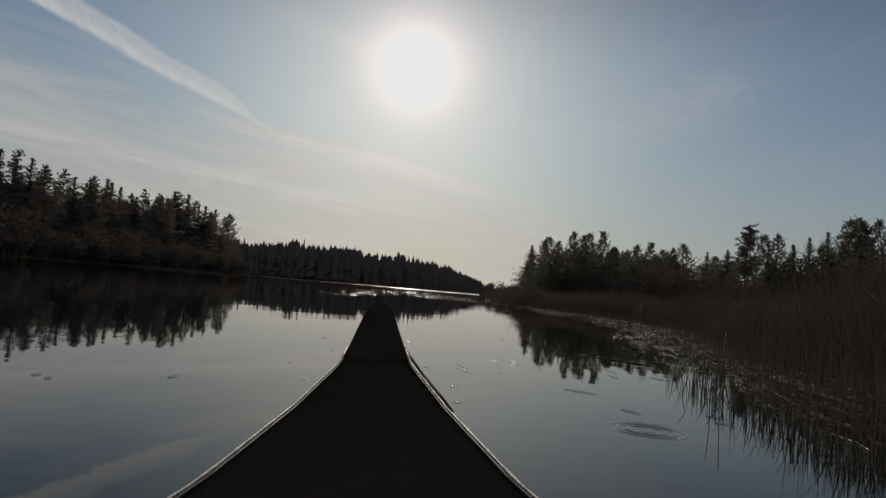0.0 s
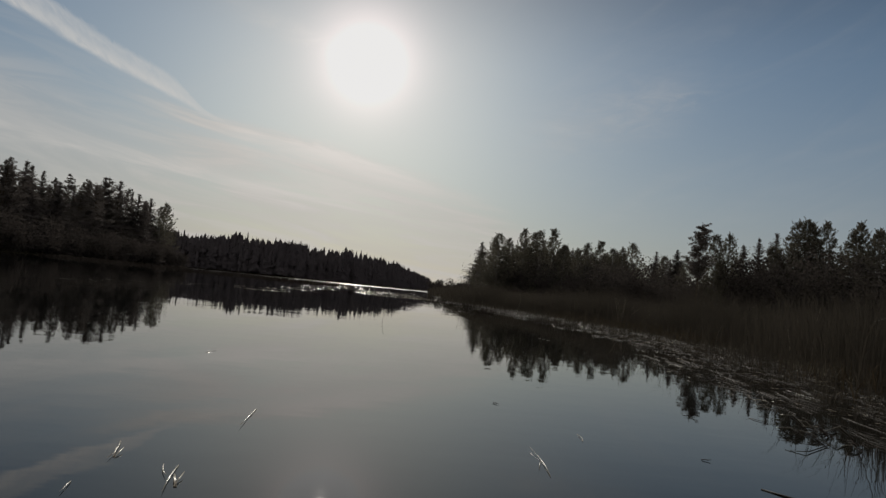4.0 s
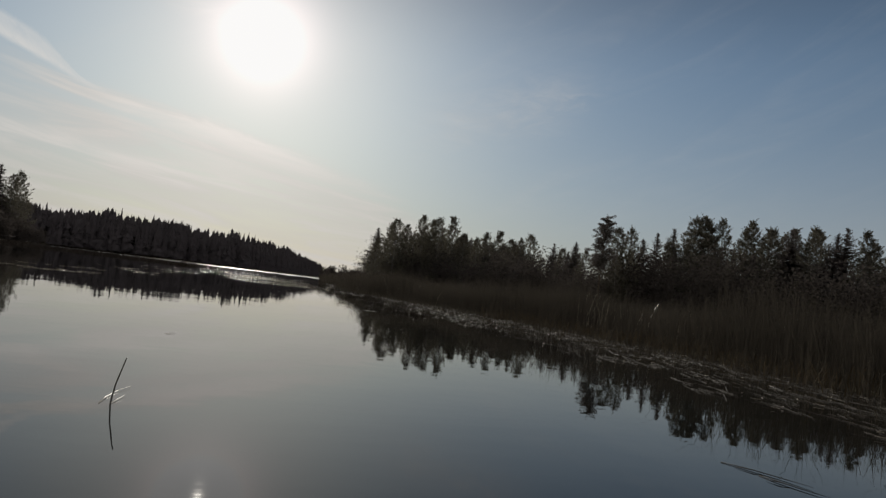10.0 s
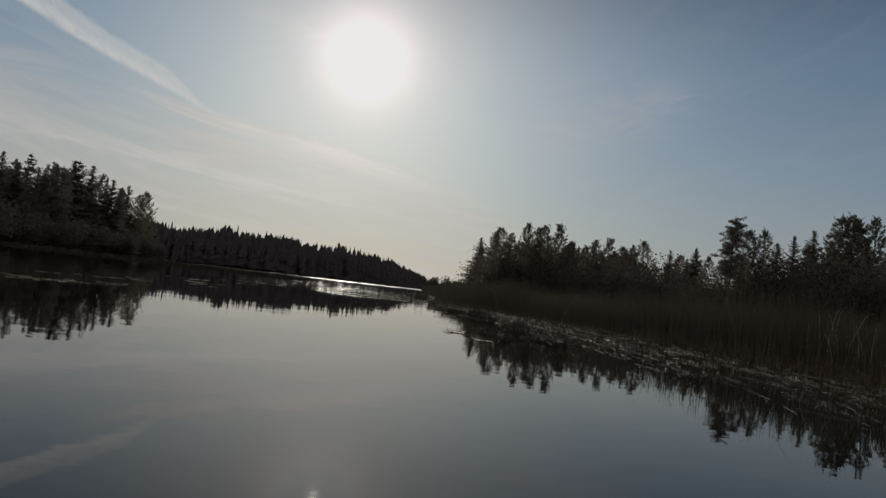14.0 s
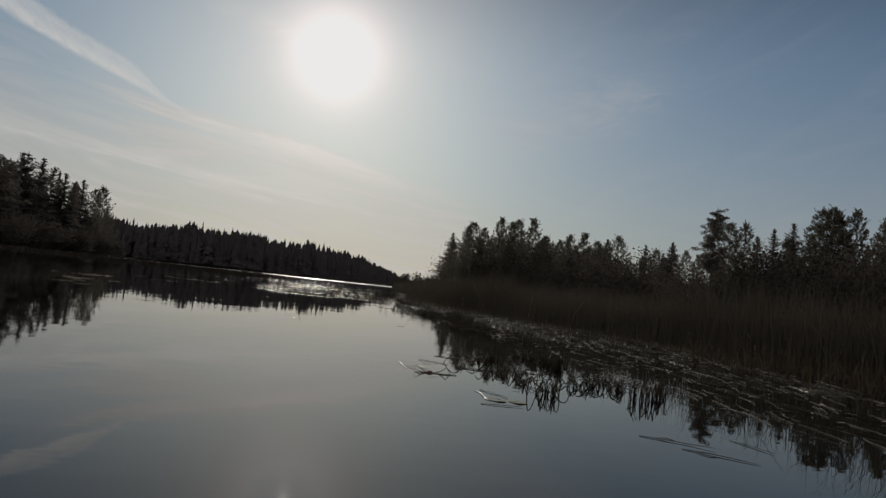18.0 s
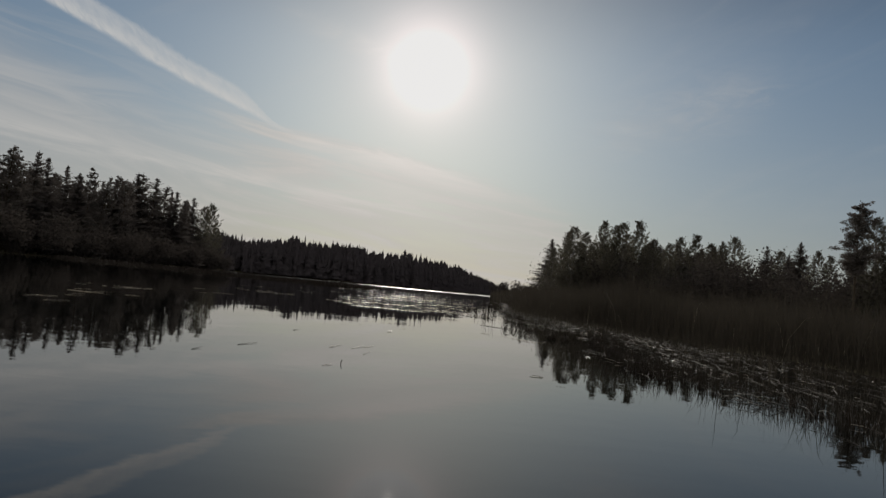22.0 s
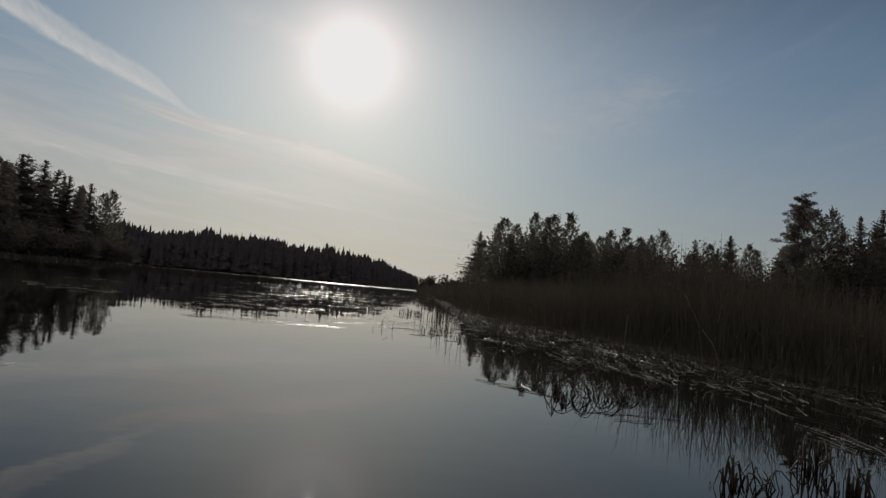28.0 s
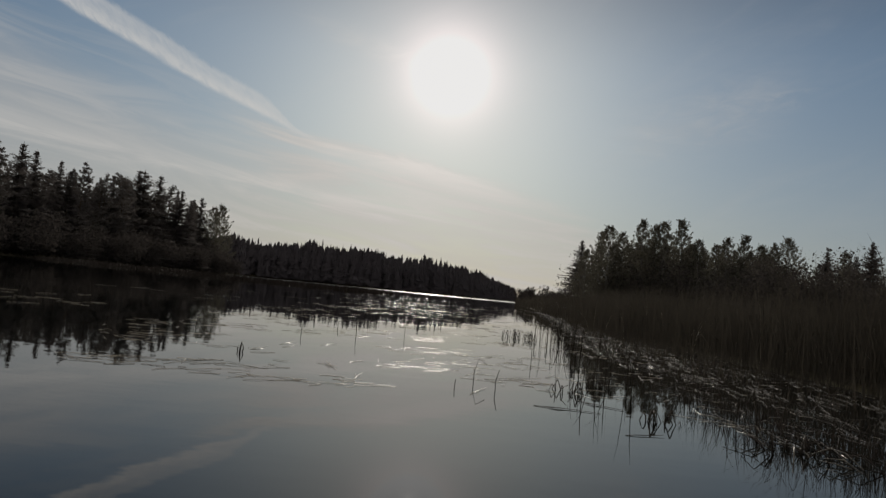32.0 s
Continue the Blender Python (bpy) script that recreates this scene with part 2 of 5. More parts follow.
# ---- materials ----
def material(name, dark, light, scale=3.0, rough=0.8, spec=0.3, bump=0.0, island=False, per_object=0.0, metal=0.0, thin=0.0):
    """Two colours mixed by noise at two scales, with relief; island / per_object: variation from piece to piece; thin: share of light let through a leaf."""
    mat = bpy.data.materials.new(name)
    mat.use_nodes = True
    n = Nodes(mat.node_tree)
    where = n.add("ShaderNodeTexCoord").outputs["Object"]
    coarse, fine = n.noise(where, scale, 3), n.noise(where, scale * 9.0, 4, 0.6)
    fac = n.step(n.math("MULTIPLY_ADD", fine, 0.45, n.math("MULTIPLY", coarse, 0.55)), 0.3, 0.7)
    if island:
        fac = n.math("MULTIPLY_ADD", n.add("ShaderNodeNewGeometry").outputs["Random Per Island"], 0.65, n.math("MULTIPLY", fac, 0.35))
    color = n.mix(fac, (*dark, 1), (*light, 1))
    if per_object:
        shade = n.step(n.add("ShaderNodeObjectInfo").outputs["Random"], 0.0, 1.0, 1.0 - per_object, 1.0 + per_object)
        color = n.mix(1.0, color, n.join(shade, shade, shade), "MULTIPLY")
    bsdf = n.add("ShaderNodeBsdfPrincipled")
    n.put(bsdf.inputs["Base Color"], color)
    n.put(bsdf.inputs["Roughness"], n.step(fine, 0.0, 1.0, max(rough - 0.1, 0.02), min(rough + 0.1, 1.0)))
    bsdf.inputs["Specular IOR Level"].default_value, bsdf.inputs["Metallic"].default_value = spec, metal
    if bump:
        b = n.add("ShaderNodeBump")
        b.inputs["Strength"].default_value, b.inputs["Distance"].default_value = 0.6, bump
        n.put(b.inputs["Height"], fine)
        n.put(bsdf.inputs["Normal"], b.outputs[0])
    surface = bsdf.outputs[0]
    if thin:
        glass = n.add("ShaderNodeBsdfTranslucent")
        n.put(glass.inputs[0], color)
        blend = n.add("ShaderNodeMixShader")
        blend.inputs[0].default_value = thin
        n.put(blend.inputs[1], surface)
        n.put(blend.inputs[2], glass.outputs[0])
        surface = blend.outputs[0]
    n.put(n.add("ShaderNodeOutputMaterial").inputs[0], surface)
    return mat


def water_material():
    mat = bpy.data.materials.new("river_water")
    mat.use_nodes = True
    n = Nodes(mat.node_tree)
    where = n.add("ShaderNodeTexCoord").outputs["Object"]
    parts = n.add("ShaderNodeSeparateXYZ")
    n.put(parts.inputs[0], where)
    x, y, _ = parts.outputs
    # breeze on the open reach far upstream; still water between the reed beds
    windy = n.step(n.math("MULTIPLY_ADD", n.noise(where, 0.02, 2), 60.0, y), 215.0, 340.0)
    windy = n.math("MULTIPLY", windy, n.step(n.noise(n.join(n.math("MULTIPLY", x, 0.16), n.math("MULTIPLY", y, 0.012)), 1.0, 4, 0.65), 0.34, 0.60, 0.30, 1.0))
    still = n.noise(n.join(x, n.math("MULTIPLY", y, 0.6)), 1.1, 3, 0.5)
    slow = n.noise(where, 0.22, 2, 0.5)
    chop = n.noise(where, 2.2, 4, 0.6)
    height = n.math("MULTIPLY_ADD", still, 0.0024, n.math("MULTIPLY", slow, 0.006))
    crisp = n.noise(n.join(n.math("MULTIPLY", x, 0.7), n.math("MULTIPLY", y, 2.6)), 1.6, 3, 0.5)
    height = n.math("MULTIPLY_ADD", crisp, 0.0007, height)
    height = n.math("ADD", height, n.math("MULTIPLY", n.math("MULTIPLY", chop, windy), 0.05))
    # the ring of a rising fish
    rx, ry = n.math("SUBTRACT", x, 3.39), n.math("SUBTRACT", y, 5.58)
    ring = n.math("SQRT", n.math("ADD", n.math("MULTIPLY", rx, rx), n.math("MULTIPLY", ry, ry)))
    wave = n.math("MULTIPLY", n.math("SINE", n.math("MULTIPLY", ring, 105.0)), n.step(n.math("ABSOLUTE", n.math("SUBTRACT", ring, 0.13)), 0.13, 0.01))
    height = n.math("ADD", height, n.math("MULTIPLY", wave, 0.0010))
    b = n.add("ShaderNodeBump")
    b.inputs["Strength"].default_value, b.inputs["Distance"].default_value = 1.0, 1.0
    n.put(b.inputs["Height"], height)
    bsdf = n.add("ShaderNodeBsdfPrincipled")
    bsdf.inputs["Base Color"].default_value = (0.0035, 0.004, 0.0035, 1)
    n.put(bsdf.inputs["Roughness"], n.math("MULTIPLY_ADD", windy, 0.21, 0.012))
    bsdf.inputs["IOR"].default_value = 1.29
    n.put(bsdf.inputs["Normal"], b.outputs[0])
    n.put(n.add("ShaderNodeOutputMaterial").inputs[0], bsdf.outputs[0])
    return mat


WATER = water_material()
GROUND = material("bank_soil", (0.03, 0.024, 0.015), (0.07, 0.06, 0.03), 0.4, 0.95, 0.1, 0.03)
SPRUCE = material("spruce_needles", (0.110, 0.098, 0.092), (0.120, 0.107, 0.100), 0.6, 0.9, 0.04, 0, True, 0.12, thin=0.35)
PINE = material("pine_needles", (0.112, 0.100, 0.092), (0.122, 0.109, 0.100), 0.6, 0.9, 0.04, 0, True, 0.15, thin=0.35)
LEAF = material("birch_leaves", (0.100, 0.092, 0.074), (0.120, 0.112, 0.086), 0.6, 0.85, 0.05, 0, True, 0.12, thin=0.42)
BARK = material("dark_bark", (0.03, 0.024, 0.018), (0.09, 0.07, 0.05), 2.0, 0.9, 0.1, 0.02)
BIRCH_BARK = material("birch_bark", (0.05, 0.045, 0.04), (0.24, 0.23, 0.21), 2.5, 0.8, 0.2, 0.01)
REED = material("green_reed", (0.043, 0.038, 0.030), (0.048, 0.042, 0.034), 0.8, 0.9, 0.03, 0, True, thin=0.35)
DRY = material("dry_reed", (0.013, 0.010, 0.008), (0.044, 0.035, 0.028), 1.5, 0.75, 0.10, 0, True)
GLINT = material("wet_pale_reed", (0.14, 0.115, 0.075), (0.40, 0.34, 0.24), 1.5, 0.38, 1.0, 0, True)
SHEEN = material("wet_raft_reed", (0.03, 0.025, 0.018), (0.13, 0.11, 0.075), 1.5, 0.34, 0.5, 0, True)
THICKET = material("willow_leaves", (0.046, 0.040, 0.037), (0.050, 0.044, 0.040), 0.6, 0.9, 0.03, 0, True, thin=0.45)
WET = material("wet_dead_reed", (0.014, 0.011, 0.008), (0.034, 0.026, 0.018), 3.0, 0.65, 0.15, 0, True)


# ---- mesh helpers ----
class Soup:
    """Collects vertices and faces for one mesh."""

    def __init__(self):
        self.v, self.f, self.count = [], [], 0

    def add(self, verts, faces):
        self.v.append(np.asarray(verts, float).reshape(-1, 3))
        self.f.extend([tuple(i + self.count for i in f) for f in faces])
        self.count += len(self.v[-1])

    def tube(self, points, radii, sides=5, cap=True):
        points = np.asarray(points, float)
        rows = []
        for k, p in enumerate(points):
            along = points[min(k + 1, len(points) - 1)] - points[max(k - 1, 0)]
            along = along / (np.linalg.norm(along) + 1e-9)
            side = np.cross(along, (0, 0, 1) if abs(along[2]) < 0.9 else (1, 0, 0))
            side /= np.linalg.norm(side) + 1e-9
            up = np.cross(side, along)
            turn = np.arange(sides) * 2 * math.pi / sides
            rows.append(p + radii[k] * (np.cos(turn)[:, None] * side + np.sin(turn)[:, None] * up))
        faces = [(k * sides + s, k * sides + (s + 1) % sides, (k + 1) * sides + (s + 1) % sides, (k + 1) * sides + s)
                 for k in range(len(points) - 1) for s in range(sides)]
        if cap:
            faces += [tuple(range(sides))[::-1], tuple((len(points) - 1) * sides + s for s in range(sides))]
        self.add(np.concatenate(rows), faces)

    def cards(self, centers, a, b):
        """One small leaf quad at each centre, spanned by the vectors a and b."""
        n = len(centers)
        quad = np.stack([centers - a - b, centers + a - b, centers + a + b, centers - a + b], 1).reshape(-1, 3)
        self.add(quad, [(4 * k, 4 * k + 1, 4 * k + 2, 4 * k + 3) for k in range(n)])

    def mesh(self, name, mat, smooth=False):
        me = bpy.data.meshes.new(name)
        me.from_pydata(np.concatenate(self.v).tolist() if self.v else [], [], self.f)
        me.materials.append(mat)
        if smooth:
            me.shade_smooth()
        return me


def part(name, soup, mat, parent, label="", smooth=False):
    ob = new(name, soup.mesh(name, mat, smooth))
    ob.parent = parent
    return tagged(ob, label)


def smooth01(t):
    t = np.clip(t, 0, 1)
    return t * t * (3 - 2 * t)


# ---- shores ----
RIGHT_Y = [-400, -20, 6, 10.5, 14, 17, 21, 26, 32, 38, 44, 52, 60, 75, 110, 170, 235, 300, 600, 1000, 3000]
RIGHT_X = [9, 6.4, 6.1, 6.8, 8.0, 8.8, 10.1, 10.9, 10.9, 10.4, 9.4, 8.3, 8.0, 9.2, 10.5, 13.5, 18, 28, 50, 82, 300]
MAT_Y = [-20, 4, 6, 8, 11, 15, 18, 21, 24, 28, 31, 34, 36.5, 38, 41, 43, 45, 46.2, 47.3, 48.8, 53, 58, 66, 80, 130]
MAT_X = [5.0, 4.5, 4.45, 4.75, 5.2, 5.75, 6.8, 7.2, 7.3, 7.2, 6.7, 6.7, 6.85, 6.2, 6.5, 6.9, 7.1, 6.65, 6.6, 6.0, 5.9, 6.4, 7.3, 8.6, 11]
LEFT_Y = [-400, 0, 120, 250, 262, 300, 420, 700, 3000]
LEFT_X = [-66, -68, -71, -72, -84, -110, -150, -260, -900]
FAR_X = [-700, -170, -130, -60, -15, 0, 20, 40, 62, 90, 300]
FAR_Y = [330, 380, 405, 420, 450, 540, 700, 860, 990, 1050, 1400]


def right_shore(y):
    return np.interp(y, RIGHT_Y, RIGHT_X)


def mat_edge(y):
    return np.interp(y, MAT_Y, MAT_X)


def left_shore(y):
    return np.interp(y, LEFT_Y, LEFT_X)


def far_shore(x):
    return np.interp(x, FAR_X, FAR_Y)


def inland(x, y):
    """Metres inland of the nearest shore, negative on the water."""
    return np.maximum(np.maximum(x - right_shore(y), left_shore(y) - x), y - far_shore(x))


def land(x, y):
    d = inland(x, y)
    hill = 7.0 * smooth01((left_shore(y) - x - 10) / 120) + 8.0 * smooth01((y - far_shore(x) - 3) / 60)
    return np.where(d < 0, np.maximum(d * 0.25, -0.9), 0.10 * smooth01(d / 3.0) + 0.5 * smooth01((d - 12) / 60)) + np.where(d > 0, hill, 0)


def spaced(edges):
    """Coordinates from (start, step) pairs up to the last start."""
    out = []
    for (a, step), (b, _) in zip(edges, edges[1:]):
        out += list(np.arange(a, b, step))
    return np.array(out + [edges[-1][0]])


def build_ground():
    xs = spaced([(-3000, 500), (-500, 60), (-200, 10), (-90, 3), (-60, 12), (-12, 3), (0, 0.8), (16, 4), (120, 20), (240, 120), (600, 600), (3000, 1)])
    ys = spaced([(-3000, 500), (-500, 60), (-80, 10), (-10, 1.5), (90, 5), (270, 15), (600, 50), (1200, 300), (3000, 1)])
    gx, gy = np.meshgrid(xs, ys)
    gz = land(gx, gy)
    w = len(xs)
    soup = Soup()
    soup.add(np.stack([gx, gy, gz], -1).reshape(-1, 3),
             [(r * w + c, r * w + c + 1, (r + 1) * w + c + 1, (r + 1) * w + c) for r in range(len(ys) - 1) for c in range(w - 1)])
    tagged(new("ground", soup.mesh("ground", GROUND, True)), "dark peaty river banks and wooded ground", "ground", kind="structure")
    soup = Soup()
    soup.add([(-3000, -3000, 0), (3000, -3000, 0), (3000, 3000, 0), (-3000, 3000, 0)], [(0, 1, 2, 3)])
    tagged(new("water", soup.mesh("water", WATER)), "calm dark river water mirroring the sky", "river", kind="structure")


build_ground()


# ---- trees ----
def unit(rng, n):
    v = rng.normal(size=(n, 3))
    return v / np.linalg.norm(v, axis=1)[:, None]


def make_spruce(seed, height=18.0, spread=0.16, step=0.5, sparse=1.0):
    """Trunk and crown of a spruce: whorls of drooping boughs with needle sprays."""
    rng = np.random.default_rng(seed)
    trunk, crown = Soup(), Soup()
    bend = rng.normal(0, 0.012 * height, 2)
    axis = lambda z: np.array([bend[0] * (z / height) ** 2, bend[1] * (z / height) ** 2, z])
    trunk.tube([axis(z) for z in np.linspace(0, height, 7)], np.linspace(0.011 * height, 0.015, 7), 6)
    z = height * rng.uniform(0.06, 0.12)
    while z < height * 0.985:
        rel = 1 - z / height
        reach = height * spread * (rel ** 0.95) * rng.uniform(0.6, 1.2) + 0.03
        for _ in range(int(4.5 + 5 * min(1.0, rel * 3) * rng.uniform(0.7, 1.1))):
            if rng.random() > sparse:
                continue
            turn, length = rng.uniform(0, 2 * math.pi), reach * rng.uniform(0.45, 1.2)
            out = np.array([math.cos(turn), math.sin(turn), 0])
            count = max(3, int(length / 0.19))
            s = np.linspace(0.08, 1, count)[:, None]
            line = axis(z) + out * length * s + np.array([0, 0, 1]) * ((0.45 - 0.75 * min(1.0, rel * 2.2)) * length * s + 0.22 * length * s * s)
            line = line + rng.normal(0, 0.06, line.shape)
            side = np.array([-out[1], out[0], 0])
            wide = (0.05 + 0.19 * length * np.sin(math.pi * np.clip(s, 0, 1) ** 0.8)) * rng.uniform(0.6, 1.3, (count, 1))
            for hand in (-1.0, 1.0):
                middle = line + side * hand * wide * 0.5 + out * 0.1
                crown.cards(middle, (side * hand * 0.8 + out * 0.55) * wide * 0.62 + np.array([0, 0, -0.05]), (out * 0.8 - side * hand * 0.5) * 0.075 * np.ones((count, 1)))
            crown.cards(line - np.array([0, 0, 0.05]), out * 0.14 * np.ones((count, 1)), np.array([0, 0, 0.05 + 0.07 * min(1.0, 2 * rel)]) * (1.3 - s) * rng.uniform(0.5, 1.4, (count, 1)))
        z += step * rng.uniform(0.5, 1.3) * (0.46 + 0.36 * rel)
    crown.tube([axis(height * 0.93), axis(height * 1.005)], [0.04, 0.012], 4)
    return trunk, crown


def clump(crown, rng, center, size, count, leaf, flat=0.6):
    p = unit(rng, count) * (rng.random((count, 1)) ** 0.45) * np.asarray(size) + center
    a = unit(rng, count) * leaf * rng.uniform(0.6, 1.3, (count, 1))
    b = np.cross(a, unit(rng, count)) * flat
    crown.cards(p, a, b)


def make_pine(seed, height=16.0, bare=0.45, wide=0.15, puff=1.0, gap=1.0, taper=0.8):
    """Trunk with limbs and an open crown of needle clumps."""
    rng = np.random.default_rng(seed)
    trunk, crown = Soup(), Soup()
    bend = rng.normal(0, 0.02 * height, 2)
    axis = lambda z: np.array([bend[0] * (z / height) ** 1.5, bend[1] * (z / height) ** 1.5, z])
    trunk.tube([axis(z) for z in np.linspace(0, height * 0.97, 8)], np.linspace(0.0115 * height, 0.03, 8), 7)
    z = height * bare
    while z < height * 0.96:
        rel = (z / height - bare) / (1 - bare)
        reach = height * (wide * min(1.0, 0.55 + 1.8 * rel) * (1 - rel) ** taper * rng.uniform(0.5, 1.15) + 0.012)
        tuft = puff * (1.1 - 0.65 * rel)
        for _ in range(int(rng.integers(3, 6))):
            turn, length = rng.uniform(0, 2 * math.pi), reach * rng.uniform(0.45, 1.15)
            out = np.array([math.cos(turn), math.sin(turn), 0])
            tip = axis(z) + out * length + np.array([0, 0, length * rng.uniform(0.1, 0.8)])
            trunk.tube([axis(z), (axis(z) + tip) / 2 - np.array([0, 0, 0.05 * length]), tip], [0.05, 0.035, 0.015], 4, False)
            for s in (0.45, 0.75, 1.0):
                clump(crown, rng, axis(z) * (1 - s) + tip * s + rng.normal(0, 0.12, 3), (0.46 * tuft, 0.46 * tuft, 0.30 * tuft), int(52 * puff * tuft), 0.10, 0.3)
        z += height * gap * rng.uniform(0.018, 0.038)
    clump(crown, rng, axis(height * 0.965), (0.12, 0.12, 0.6), 44, 0.08, 0.3)
    return trunk, crown


def make_birch(seed, height=18.0, slim=0.13, low=0.10, twigs=470, leaves=42):
    """Trunk, steep limbs and a tall, uneven, feathery crown: many rising twigs, each strung with small leaves."""
    rng = np.random.default_rng(seed)
    trunk, crown = Soup(), Soup()
    bend = rng.normal(0, 0.015 * height, 2)
    axis = lambda z: np.array([bend[0] * (z / height) ** 2, bend[1] * (z / height) ** 2, z])
    trunk.tube([axis(z) for z in np.linspace(0, height * 0.96, 8)], np.linspace(0.009 * height, 0.015, 8), 6)
    peak = rng.uniform(0.30, 0.45)
    for k in range(twigs):
        rel = ((k + rng.random()) / twigs) ** 1.05
        turn = rng.uniform(0, 2 * math.pi)
        swell = math.sin(math.pi * 0.5 * min(1.0, 0.35 + rel / peak)) if rel < peak else math.cos(math.pi * 0.5 * (rel - peak) / (1 - peak)) ** 0.8
        lobes = 1 + 0.55 * noise.noise((1.3 * math.cos(turn), 1.3 * math.sin(turn), 4.5 * rel + seed)) + 0.30 * noise.noise((3 * math.cos(turn), 3 * math.sin(turn), 11 * rel + seed))
        edge = height * slim * max(swell, 0.04) * lobes
        r = edge * rng.uniform(0.1, 1.0) ** 0.55
        z = height * (low + (0.93 - low) * rel)
        foot = axis(z) + np.array([math.cos(turn) * r, math.sin(turn) * r, 0])
        if k % 9 == 0:
            start = axis(max(z - 1.1 * r - 0.3, 0.1 * height))
            trunk.tube([start, start * 0.5 + foot * 0.5 - (0, 0, 0.1 * r), foot], [0.04, 0.028, 0.012], 4, False)
        aim = np.array([math.cos(turn) * 0.55, math.sin(turn) * 0.55, 0.85]) + rng.normal(0, 0.28, 3)
        length = height * rng.uniform(0.03, 0.075) * (1.0 - 0.45 * rel)
        n = int(leaves * rng.uniform(0.6, 1.3))
        s = rng.random((n, 1))
        p = foot + aim * length * s + rng.normal(0, 1, (n, 3)) * (0.20 - 0.14 * s) * (1.1 - 0.6 * rel)
        a = unit(rng, n) * 0.075 * rng.uniform(0.6, 1.4, (n, 1)) * (1.1 - 0.4 * rel)
        crown.cards(p, a, np.cross(a, unit(rng, n)) * 0.75)
    return trunk, crown


def tree_thing(kind, soups, bark, leaves, label, category):
    root = tagged(new(kind), label, category)
    part("trunk", soups[0], bark, root, smooth=True)
    part("crown", soups[1], leaves, root)
    return root


FAR = material("far_spruce_needles", (0.078, 0.070, 0.074), (0.082, 0.074, 0.078), 0.3, 0.95, 0.02, 0, True, thin=0.4)
SPRUCE_LABEL = "tall dark green spruce standing on the wooded bank"
PINE_LABEL = "tall pine with bare trunk and open dark crown"
BIRCH_LABEL = "slender birch with loose leafy crown on the bank"
KINDS = {
    "slim_spruce": [tree_thing("spruce", make_spruce(50 + k, 18, 0.27 + 0.025 * k, 0.44, 0.8), BARK, SPRUCE, SPRUCE_LABEL, "tree") for k in range(4)],
    "spruce": [tree_thing("spruce", make_spruce(10 + k, 18, 0.31 + 0.025 * k, 0.44, 0.85), BARK, SPRUCE, SPRUCE_LABEL, "tree") for k in range(4)],
    "pine": [tree_thing("pine", make_pine(20 + k, 18, 0.28 + 0.05 * k, 0.18 + 0.016 * k), BARK, PINE, PINE_LABEL, "tree") for k in range(4)],
    "birch": [tree_thing("birch", make_birch(30 + k, 18, 0.115 + 0.010 * k, 0.05 + 0.02 * k), BIRCH_BARK, LEAF, BIRCH_LABEL, "tree") for k in range(6)],
}
USED = set()
WOODS = random.Random(5)


def plant(kind, x, y, top, group):
    """A tree of that kind whose crown ends at the height top."""
    base = float(land(np.array(x), np.array(y))) - 0.1
    pick = WOODS.choice(KINDS[kind])
    scale = (top - base) / 17.5
    wide = scale * WOODS.uniform(0.95, 1.25) * (1.05 if kind == "birch" else 1.0)
    m = pose(x, y, base, 0, 0, WOODS.uniform(0, 360))
    if pick in USED:
        ob = copy_thing(pick, m)
    else:
        USED.add(pick)
        ob = pick
        ob.matrix_basis = m
    ob.scale = (wide, wide, scale)
    return tagged(ob, group=group)


# the right bank's edge of the wood
for x, y, top in [(25.9, 168.6, 12.1), (30.8, 172.8, 17.7), (34.1, 175.3, 17.0), (38.3, 176.4, 20.0), (40.9, 177.9, 19.5), (42.4, 175.5, 19.9),
                  (47.3, 179.3, 21.2), (48.6, 173.8, 16.6), (53.4, 177.5, 16.3), (56.8, 181.7, 18.5), (60.8, 182.5, 19.6), (65.3, 184.0, 17.9),
                  (68.8, 185.9, 18.8), (72.3, 186.6, 20.5), (71.9, 165.0, 15.6), (68.1, 144.5, 13.9)]:
    plant("birch", x, y, top, "birches of the far right bank")
for x, y, top in [(60.0, 117.0, 15.9), (62.8, 117.7, 16.3), (74.5, 124.4, 15.6), (77.3, 122.5, 16.8), (76.0, 118.4, 20.3), (76.5, 116.9, 20.5),
                  (78.2, 116.8, 19.7), (78.5, 114.1, 20.0), (78.0, 101.8, 17.3), (79.0, 94.1, 17.1), (79.1, 85.5, 16.1),
                  (85.5, 115.0, 20.8), (83.6, 113.6, 19.2), (88.3, 113.5, 19.6), (90.2, 112.4, 19.0), (84.0, 103.0, 18.2), (86.6, 101.2, 18.6)]:
    plant("birch", x, y, top, "birches behind the marsh")
for x, y, top in [(73.7, 175.1, 16.8), (70.1, 154.7, 15.8), (68.9, 123.3, 14.8), (72.5, 124.6, 16.5), (76.8, 125.3, 17.9), (78.1, 97.7, 16.4), (79.2, 91.1, 15.5), (78.7, 88.7, 16.0)]:
    plant("spruce", x, y, top, "spruces behind the marsh")
lone = tree_thing("pine", make_pine(37, 16.4, 0.44, 0.155, 1.3, 0.9, 0.5), BARK, PINE, "lone pine with bare trunk and lumpy crown above the marsh", "tree")
lone.matrix_basis = pose(54.9, 113.0, 0.4, 0, 0, 40)
